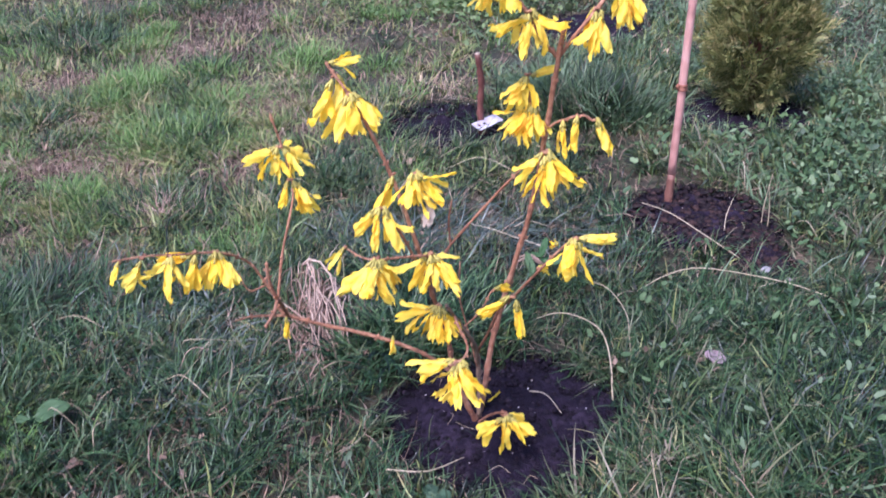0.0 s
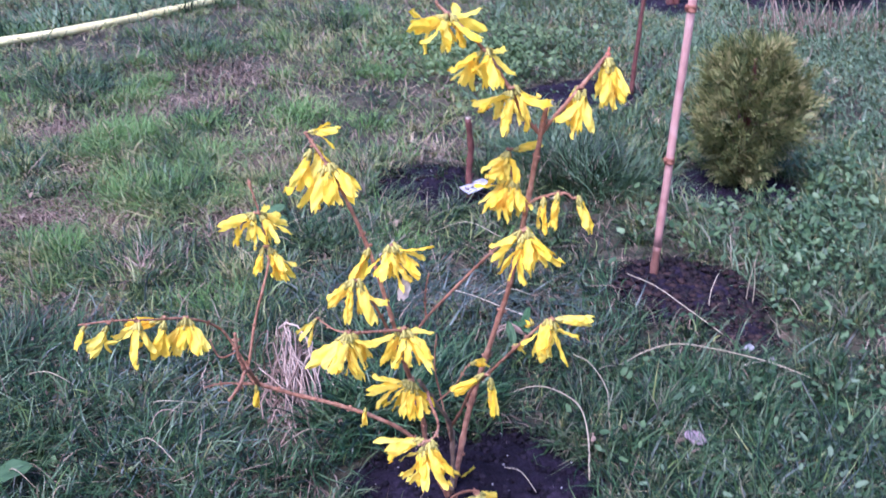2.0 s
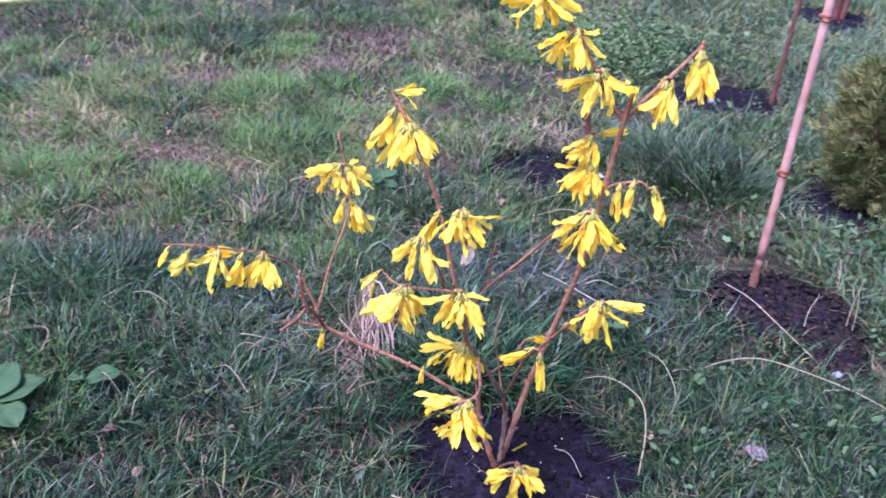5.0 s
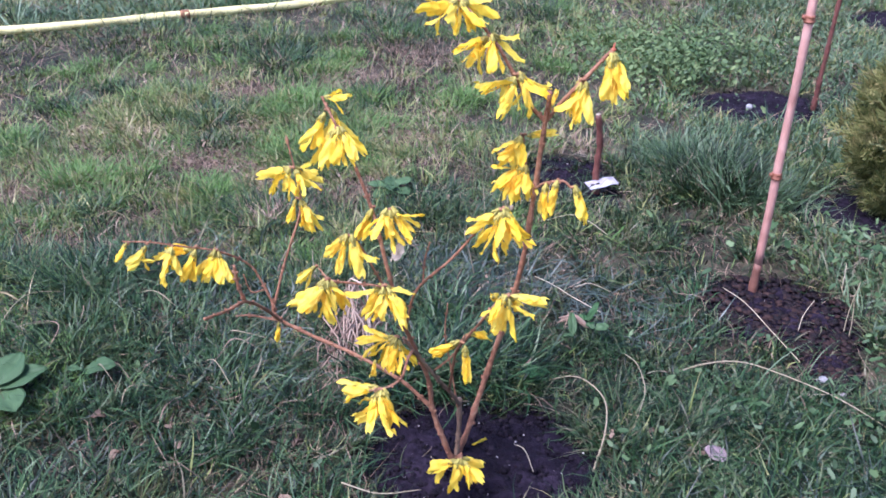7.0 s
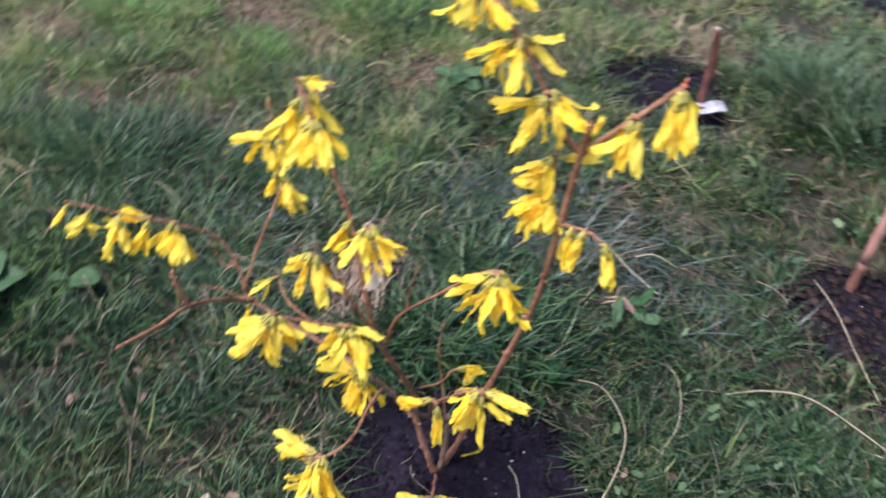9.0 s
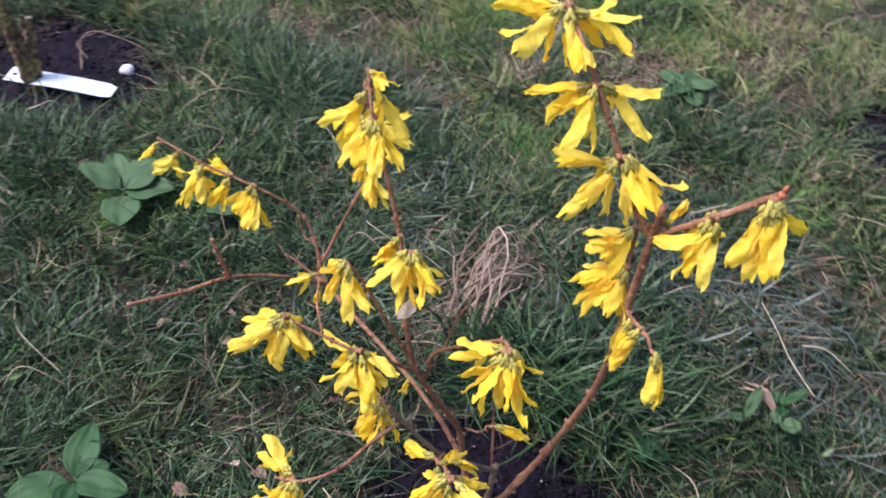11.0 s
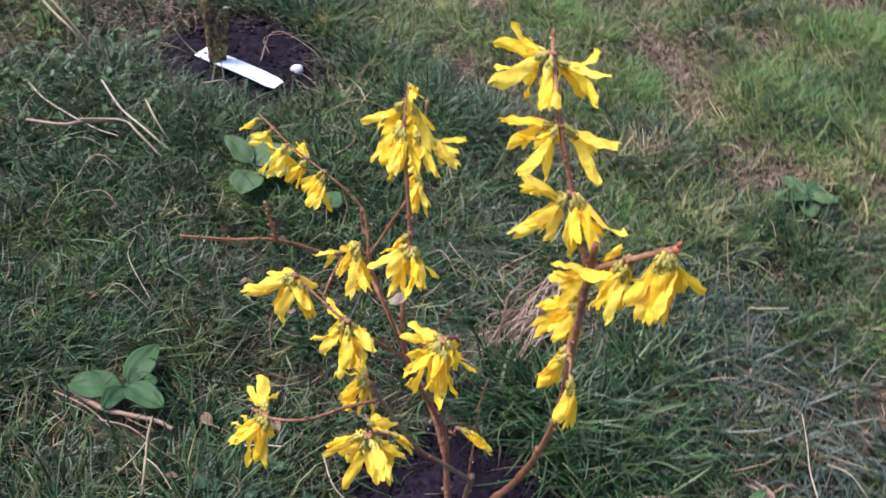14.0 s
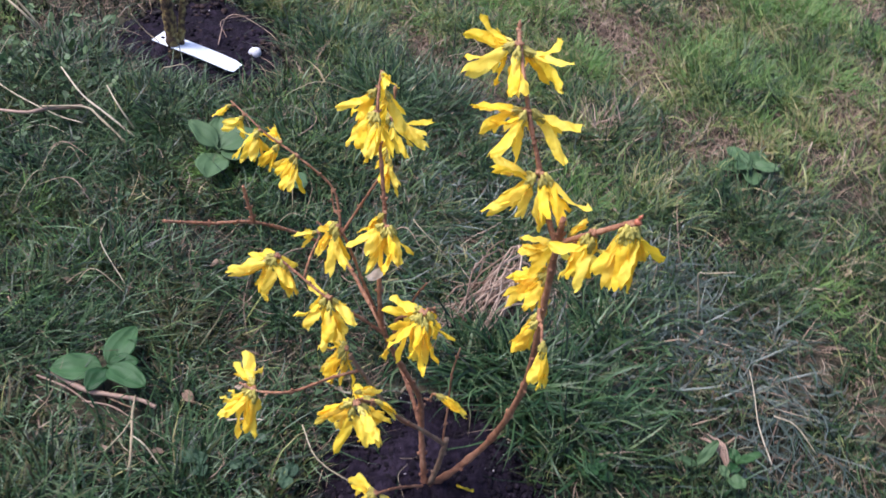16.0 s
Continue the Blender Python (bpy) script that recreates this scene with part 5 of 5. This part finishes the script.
x, y, az, vig = tufted(4200, 44, 0.011, *NEAR)
g = lush(x, y)
o = g & olive(x, y)
for pick, mat, k, lab in ((g & ~o, M_DEEP, 1.25, "small tufts of deep green grass round the shrub"), (o, M_OLIVE, 1.25, "small tufts of olive green grass"), (~g, M_GRASS, 1.15, "small tufts of lawn grass, green with dry blades")):
    xs, ys = x[pick], y[pick]
    L, e, c = mixed(len(xs), k)
    blades("grass", xs, ys, L * vig[pick], rng.uniform(0.0014, 0.0034, len(xs)), e + 0.2, c + 0.2, mat, lab, 4, az[pick])
x, y = roots(120000, -2.6, 2.2, 0.0, 3.7, NEAR)
ok = rng.random(len(x)) < np.clip(np.minimum(np.minimum(x + 2.6, 2.2 - x), y) / 0.6, 0, 1)
x, y = x[ok], y[ok]
L, e, c = mixed(len(x), 1.1)
blades("grass", x, y, L, rng.uniform(0.0016, 0.0034, len(x)), e, c, M_GRASS, "uncut lawn grass farther off, green with dry blades", 2, comb(x, y) + rng.normal(0, 1.7, len(x)))
x, y, az, vig = tufted(12000, 15, 0.012, -2.6, 2.2, 0.0, 3.7, NEAR)
ok = rng.random(len(x)) < np.clip(np.minimum(np.minimum(x + 2.6, 2.2 - x), y) / 0.6, 0, 1)
x, y, az, vig = x[ok], y[ok], az[ok], vig[ok]
L, e, c = mixed(len(x), 1.2)
blades("grass", x, y, L * vig, rng.uniform(0.002, 0.0042, len(x)), e + 0.15, c, M_GRASS, "small tufts of lawn grass farther off", 3, az)
x, y = roots(80000, -4.5, 4.0, 3.7, 8.5)
L, e, c = mixed(len(x), 1.3)
blades("grass", x, y, L, rng.uniform(0.004, 0.009, len(x)), e, c, M_GRASS, "distant lawn grass", 2)
for x0, x1, y0, y1, n in ((-9.0, 9.0, -6.0, 0.0, 26000), (-9.0, -2.6, 0.0, 3.7, 12000), (2.2, 9.0, 0.0, 3.7, 12000), (-9.0, -4.5, 3.7, 8.5, 8000), (4.0, 9.0, 3.7, 8.5, 8000)):
    x, y = roots(n, x0, x1, y0, y1)
    n = len(x)
    blades("grass", x, y, rng.gamma(4.0, 0.012, n) + 0.02, rng.uniform(0.006, 0.014, n), rng.normal(0.8, 0.35, n), rng.uniform(0.2, 1.4, n), M_GRASS, "rough lawn grass spreading around the beds", 2)

x, y, az, vig = tufted(1250, 52, 0.014, -0.7, 0.95, 0.42, 1.25)
x2, y2, az2, vig2 = tufted(700, 52, 0.013, -0.6, 0.18, 0.42, 0.98)
x, y, az, vig = (np.concatenate(p) for p in ((x, x2), (y, y2), (az, az2), (vig, vig2)))
L, e, c = mixed(len(x), 1.35)
blades("grass", x, y, L * vig, rng.uniform(0.0012, 0.0026, len(x)), e + 0.15, c + 0.3, M_TUFT, "lush dark green grass round the shrub", 5, az)

# flat dead blades between the living ones
n = 60000
x, y = rng.uniform(-1.0, 1.05, n), rng.uniform(0.4, 2.0, n)
ok = (bed_field(x, y) > 0.98) & ~covered(x, y) & (rng.random(n) < 0.12 + 0.75 * (1 - thin_patch(x, y)) * np.where((y > 1.22) | (x < -0.5), 1.0, np.where(y < 0.95, 0.35, 0.65)) * np.where(x > 0.2, 0.25, 1.0))
x, y = x[ok], y[ok]
n = len(x)
blades("thatch", x, y, rng.gamma(4.0, 0.009, n) + 0.01, rng.uniform(0.0009, 0.0024, n), rng.normal(0.40, 0.3, n), rng.uniform(0.2, 0.9, n), M_THATCH, "matted dead brown and bleached grass blades", 3)
n = 36000
x, y = rng.uniform(-2.6, 2.2, n), rng.uniform(0.2, 3.7, n)
ok = (bed_field(x, y) > 0.98) & ~((x > -1.0) & (x < 1.05) & (y > 0.4) & (y < 2.0))
x, y = x[ok], y[ok]
n = len(x)
blades("thatch", x, y, rng.gamma(4.0, 0.011, n) + 0.01, rng.uniform(0.0018, 0.0035, n), rng.normal(0.5, 0.3, n), rng.uniform(0.2, 0.9, n), M_THATCH, "dead brown and bleached grass farther off", 2)

WORN = ((-0.350, 1.283, 0.05), (-0.56, 1.60, 0.06), (-0.43, 1.27, 0.04), (-0.60, 1.216, 0.045), (-0.375, 1.16, 0.035), (-0.75, 1.35, 0.05), (-0.474, 2.20, 0.08), (-0.23, 1.540, 0.055), (-0.44, 1.565, 0.04), (-0.239, 1.868, 0.045), (-0.47, 2.48, 0.09), (-0.68, 2.03, 0.06))
for cx, cy, r in WORN:
    n = int(10000 * r)
    x, y = cx + rng.normal(0, r, n), cy + rng.normal(0, r * 0.8, n)
    blades("thatch", x, y, rng.uniform(0.015, 0.05, n), rng.uniform(0.0010, 0.0026, n), rng.normal(0.30, 0.2, n), rng.uniform(0.1, 0.6, n), M_THATCH, "mat of pinkish-brown dead grass in a worn place", 3)
for k in range(34):
    cx, cy = rng.uniform(-1.05, -0.28), rng.uniform(1.15, 2.1)
    if any(math.hypot(cx - a, cy - b) < 1.4 * r for a, b, r in WORN):
        continue
    n, sp = int(rng.uniform(120, 300)), rng.uniform(0.018, 0.036)
    x, y = cx + rng.normal(0, sp, n), cy + rng.normal(0, sp, n)
    blades("grass_tuft", x, y, rng.uniform(0.025, 0.062, n), rng.uniform(0.0013, 0.0028, n), rng.normal(1.0, 0.28, n), rng.uniform(0.4, 1.6, n), M_LUSH if k % 2 else M_TUFT, "small green grass tuft in the worn lawn", 4, np.arctan2(y - cy, x - cx) + rng.normal(0, 0.6, n))

for x, y, slope, bend in STRAW:
    n = len(x)
    blades("straw", x, y, rng.uniform(0.03, 0.085, n), rng.uniform(0.0010, 0.0022, n), rng.normal(slope, 0.25, n), rng.uniform(0.3, 1.0, n) * bend, M_CLUMP, "dry pinkish-tan straw among the grass", 4)

# pale blue-green blades lying flat in swathes
for cx, cy, sp, n, way in ((-0.14, 1.03, 0.055, 150, 0.6), (0.045, 1.31, 0.06, 300, 2.2), (0.13, 1.34, 0.06, 260, 0.3), (-0.18, 1.115, 0.05, 150, 1.0), (-0.30, 1.20, 0.07, 120, 1.0), (0.28, 1.36, 0.07, 170, -0.5), (0.62, 0.98, 0.07, 140, 1.8)):
    x, y = cx + rng.normal(0, sp, n), cy + rng.normal(0, sp * 0.8, n)
    ok = bed_field(x, y) > 1.0
    x, y = x[ok], y[ok]
    n = len(x)
    blades("lying_grass", x, y, rng.uniform(0.04, 0.10, n), rng.uniform(0.0018, 0.0036, n), rng.normal(0.55, 0.2, n), rng.uniform(0.4, 1.0, n), M_BLUEBLADE, "pale blue-green grass blades lying in a swathe", 4, way + rng.normal(0, 0.95, n))
n = 1500
x = rng.uniform(-1.9, -0.55, n)
y = 2.62 + 0.95 * (x + 1.29) + rng.uniform(0.06, 0.42, n)
blades("lying_grass", x, y, rng.uniform(0.05, 0.13, n), rng.uniform(0.003, 0.006, n), rng.normal(0.8, 0.25, n), rng.uniform(0.4, 1.3, n), M_SOFT, "long blue-green grass behind the hose", 4)

x, y, az, vig = tufted(2600, 16, 0.03, -2.4, 0.2, 2.2, 4.6)
ok = y > 2.72 + 1.0 * (x + 1.2)
x, y, az, vig = x[ok], y[ok], az[ok], vig[ok]
blades("grass", x, y, 0.055 * vig * rng.uniform(0.6, 1.4, len(x)), rng.uniform(0.003, 0.006, len(x)), rng.normal(1.0, 0.3, len(x)), rng.uniform(0.3, 1.5, len(x)), M_TUFT, "thick rank grass beyond the hose", 2, az)

x, y, az, vig = tufted(5200, 16, 0.026, 0.2, 2.3, 2.0, 4.9)
blades("grass", x, y, 0.055 * vig * rng.uniform(0.6, 1.4, len(x)), rng.uniform(0.0028, 0.0055, len(x)), rng.normal(1.0, 0.3, len(x)), rng.uniform(0.3, 1.5, len(x)), M_SOFT, "soft blue-green grass among the far weeds", 2, az)

x, y, az, vig = tufted(420, 16, 0.018, 0.58, 1.05, 1.38, 2.05)
blades("grass", x, y, 0.05 * vig * rng.uniform(0.6, 1.4, len(x)), rng.uniform(0.0014, 0.003, len(x)), rng.normal(1.05, 0.3, len(x)), rng.uniform(0.3, 1.5, len(x)), M_SOFT, "thin grass growing through the small weeds", 4, az)

# taller tufts: centre, spread, number, length
for cx, cy, sp, n, L in ((0.40, 1.84, 0.055, 900, 0.075), (0.33, 1.90, 0.045, 500, 0.068), (-0.312, 1.415, 0.05, 800, 0.062), (-0.092, 1.56, 0.04, 450, 0.055), (-0.061, 1.52, 0.035, 300, 0.050), (-0.145, 1.43, 0.045, 450, 0.055), (-0.342, 1.72, 0.04, 400, 0.050),
                         (-0.69, 1.855, 0.05, 450, 0.055), (-0.778, 2.306, 0.06, 500, 0.070), (-0.28, 3.07, 0.10, 600, 0.085), (-1.3, 2.4, 0.15, 900, 0.070), (-0.6, 2.6, 0.10, 500, 0.060), (-0.9, 2.45, 0.09, 500, 0.070), (0.50, 2.05, 0.08, 500, 0.060), (-0.7, 2.8, 0.1, 400, 0.075), (0.9, 2.3, 0.12, 600, 0.055),
                         (-0.458, 1.127, 0.042, 750, 0.075), (-0.413, 1.185, 0.04, 600, 0.070), (-0.60, 1.09, 0.04, 450, 0.065), (-0.15, 1.209, 0.045, 450, 0.060), (-0.381, 0.62, 0.04, 450, 0.060), (-0.775, 1.03, 0.045, 600, 0.075), (-0.652, 0.692, 0.05, 600, 0.070), (-0.198, 0.694, 0.045, 450, 0.060), (-0.371, 0.985, 0.045, 500, 0.065),
                         (-0.83, 0.95, 0.06, 600, 0.075), (-0.50, 0.80, 0.05, 500, 0.065), (-0.15, 0.98, 0.05, 500, 0.058), (-0.28, 1.08, 0.05, 450, 0.058), (-0.16, 0.58, 0.05, 400, 0.055), (0.10, 0.70, 0.04, 300, 0.050), (0.45, 1.15, 0.05, 300, 0.045), (0.55, 1.02, 0.08, 450, 0.050), (0.45, 0.85, 0.06, 350, 0.050), (0.04, 1.28, 0.045, 350, 0.050), (0.088, 1.448, 0.04, 300, 0.05), (0.42, 1.40, 0.055, 420, 0.048), (0.37, 1.27, 0.055, 420, 0.048), (0.40, 1.07, 0.045, 380, 0.048), (0.50, 1.13, 0.05, 380, 0.046)):
    x, y = cx + rng.normal(0, sp, n), cy + rng.normal(0, sp * 0.9, n)
    ok = bed_field(x, y) > 0.98
    x, y = x[ok], y[ok]
    n = len(x)
    az = np.arctan2(y - cy, x - cx) + rng.normal(0, 0.6, n)
    blades("grass_tuft", x, y, L * rng.uniform(0.5, 1.3, n), rng.uniform(0.0013, 0.0030, n), rng.normal(1.0, 0.28, n), rng.uniform(0.5, 1.7, n), M_TUFT, "taller tuft of dark green grass in the lawn", 5, az)
for cx, cy, sp, n, L in ((0.40, 1.85, 0.045, 700, 0.115), (0.33, 1.91, 0.04, 350, 0.10), (0.46, 1.80, 0.04, 350, 0.095)):
    x, y = cx + rng.normal(0, sp, n), cy + rng.normal(0, sp * 0.8, n)
    az = np.arctan2(y - cy, x - cx) + rng.normal(0, 0.5, n)
    blades("grass_tuft", x, y, L * rng.uniform(0.5, 1.2, n), rng.uniform(0.0016, 0.0034, n), rng.normal(1.2, 0.2, n), rng.uniform(0.5, 1.6, n), M_DEEP if L > 0.11 else M_SOFT, "tall arching tuft of grey-green grass", 5, az)
# broad lush blades just behind the shrub's foot
for cx, cy, sp, n, L in ((0.090, 1.090, 0.024, 300, 0.095), (0.137, 1.126, 0.024, 260, 0.090), (0.052, 1.065, 0.020, 190, 0.080), (0.185, 1.13, 0.022, 170, 0.075), (0.111, 1.20, 0.03, 190, 0.065), (0.05, 1.22, 0.03, 170, 0.06)):
    x, y = cx + rng.normal(0, sp, n), cy + rng.normal(0, sp, n)
    az = np.arctan2(y - cy, x - cx) + rng.normal(0, 0.6, n)
    ok = bed_field(x, y) > 0.98
    x, y, az = x[ok], y[ok], az[ok]
    n = len(x)
    blades("grass_tuft", x, y, L * rng.uniform(0.5, 1.3, n), rng.uniform(0.0022, 0.0044, n), rng.normal(1.15, 0.25, n), rng.uniform(0.8, 1.9, n), M_TUFT, "lush tuft of broad dark green grass behind the shrub", 6, az)
# grass hanging over the rims of the beds, and single blades growing in them
for i, n, inner in ((0, 420, 0.93), (1, 110, 0.98), (2, 50, 0.97), (3, 330, 0.35), (4, 160, 0.9), (5, 120, 0.8), (8, 110, 0.9)):
    bx, by, a, b, turn = BEDS[i]
    ang = rng.random(n) * 6.283
    ang = ang + 0.35 * np.sin(5 * ang + i)
    q = rng.uniform(inner, 1.12, n)
    x = bx + a * q * np.cos(ang) * math.cos(turn) - b * q * np.sin(ang) * math.sin(turn)
    y = by + a * q * np.cos(ang) * math.sin(turn) + b * q * np.sin(ang) * math.cos(turn)
    az = np.arctan2(by - y, bx - x) + rng.normal(0, 1.0, n)
    blades("rim_grass", x, y, rng.uniform(0.015, 0.055, n), rng.uniform(0.0012, 0.0028, n), rng.normal(0.85, 0.3, n), rng.uniform(0.3, 1.6, n), M_DEEP, "grass leaning over the edge of bare soil", 4, az)


# small yellow-green tufts scattered over the open lawn
for k in range(110):
    fresh = ((-0.57, 1.985), (-0.434, 1.762), (-0.229, 3.148), (-0.636, 2.274), (-0.474, 2.127), (-0.211, 2.182), (-0.404, 1.692), (-0.55, 2.02))
    cx, cy = fresh[k] if k < 8 else (rng.uniform(-1.3, 0.3), rng.uniform(1.3, 2.9)) if k < 85 else (rng.uniform(-0.95, -0.15), rng.uniform(0.5, 1.2))
    if bed_field(np.float64(cx), np.float64(cy)) < 1.25 or any(math.hypot(cx - a, cy - b) < 1.4 * r for a, b, r in WORN):
        continue
    n = 420 if k < 8 else int(rng.uniform(70, 190))
    sp = 0.04 if k < 8 else rng.uniform(0.016, 0.038)
    x, y = cx + rng.normal(0, sp, n), cy + rng.normal(0, sp, n)
    az = np.arctan2(y - cy, x - cx) + rng.normal(0, 0.7, n)
    blades("grass_tuft", x, y, rng.uniform(0.02, 0.055, n), rng.uniform(0.0014, 0.0028, n), rng.normal(0.95, 0.3, n), rng.uniform(0.3, 1.5, n), M_LUSH, "small fresh yellow-green grass tuft in the lawn", 4, az)

# ---- leafy ground cover ----
def leaflets(name, x, y, size, mat, label, tall=0.03):
    """Small rounded leaves at random tilts."""
    n = len(x)
    az = rng.random(n) * 6.283
    tilt = rng.normal(0, 0.9, n)
    u = np.stack([np.cos(az), np.sin(az), 0.7 * np.sin(tilt)], -1)
    v = np.stack([-np.sin(az), np.cos(az), np.tan(np.clip(rng.normal(0, 0.5, n), -1.2, 1.2))], -1)
    c = np.stack([x, y, height(x, y) + 0.012 + tall * rng.random(n)], -1)
    up = np.cross(u, v)
    V = [c + up * (-0.12 * size)[:, None]]
    k = 8
    for i in range(k):
        a = 2 * math.pi * i / k
        r = 0.78 * size * (1 + 0.30 * math.cos(2 * a) + 0.12 * math.cos(a) + 0.12 * rng.standard_normal(n))
        V.append(c + u * (r * math.cos(a))[:, None] + v * (0.82 * r * math.sin(a))[:, None])
    V = np.stack(V, 1).reshape(-1, 3)
    b = (np.arange(n) * (k + 1))[:, None, None]
    F = (b + np.array([[0, 1 + i, 1 + (i + 1) % k] for i in range(k)])[None]).reshape(-1, 3)
    return tagged(link_mesh(name, mesh_np(name, V, F.ravel(), np.full(len(F), 3), mat), None), label, "ground cover", kind="stuff")


def cover(n, cx, cy, sx, sy):
    x, y = cx + rng.normal(0, sx, n), cy + rng.normal(0, sy, n)
    patchy = 0.5 + 0.35 * np.sin(19 * x + 7 * y + 2 * np.sin(9 * y)) + 0.35 * np.sin(23 * y - 11 * x + 2 * np.sin(13 * x))
    keep = (bed_field(x, y) > 0.97) & (rng.random(n) < 0.25 + patchy)
    return x[keep], y[keep]


x, y = cover(1900, 0.74, 1.56, 0.13, 0.11)
leaflets("clover_patch", x, y, rng.uniform(0.0030, 0.0078, len(x)), M_CLOVER, "patch of small round glossy weed leaves", 0.035)
x, y = cover(2300, 0.88, 1.80, 0.11, 0.17)
leaflets("clover_patch", x, y, rng.uniform(0.0032, 0.0086, len(x)), M_CLOVER, "patch of small round glossy weed leaves by the conifer", 0.035)
x, y = cover(480, 0.68, 1.15, 0.14, 0.14)
leaflets("clover_patch", x, y, rng.uniform(0.003, 0.007, len(x)), M_CLOVER, "scattered small weed leaves among the grass", 0.03)
x, y = cover(5000, 0.20, 2.68, 0.15, 0.17)
leaflets("clover_patch", x, y, rng.uniform(0.004, 0.008, len(x)), M_WEED, "low cushion of leafy green weeds", 0.06)
x, y = cover(6500, 0.75, 2.75, 0.33, 0.33)
leaflets("clover_patch", x, y, rng.uniform(0.0022, 0.005, len(x)), M_DUSTY, "wide patch of low grey-green leafy weeds", 0.06)
x, y = cover(14000, 1.16, 2.35, 0.22, 0.32)
leaflets("clover_patch", x, y, rng.uniform(0.002, 0.0045, len(x)), M_DUSTY, "dusty grey-green low weeds near the lawn's edge", 0.07)
x, y = cover(600, -0.62, 0.62, 0.10, 0.08)
leaflets("clover_patch", x, y, rng.uniform(0.004, 0.009, len(x)), M_CLOVER, "small weed leaves among the grass", 0.02)
x, y = cover(140, 0.05, 0.9, 0.35, 0.25)
leaflets("clover_patch", x, y, rng.uniform(0.003, 0.006, len(x)), M_CLOVER, "scattered small weed leaves in the lawn", 0.025)
x, y = cover(300, 0.66, 1.02, 0.16, 0.13)
leaflets("clover_patch", x, y, rng.uniform(0.003, 0.006, len(x)), M_DUSTY, "grey-green weed leaves scattered through the grass", 0.035)
n = 150
x, y = rng.uniform(-0.9, 1.0, n), rng.uniform(0.5, 1.9, n)
ok = bed_field(x, y) > 1.0
x, y = x[ok], y[ok]
leaflets("leaf_litter", x, y, rng.uniform(0.003, 0.007, len(x)), M_THATCH, "scattered bits of dead brown leaf in the grass", 0.012)
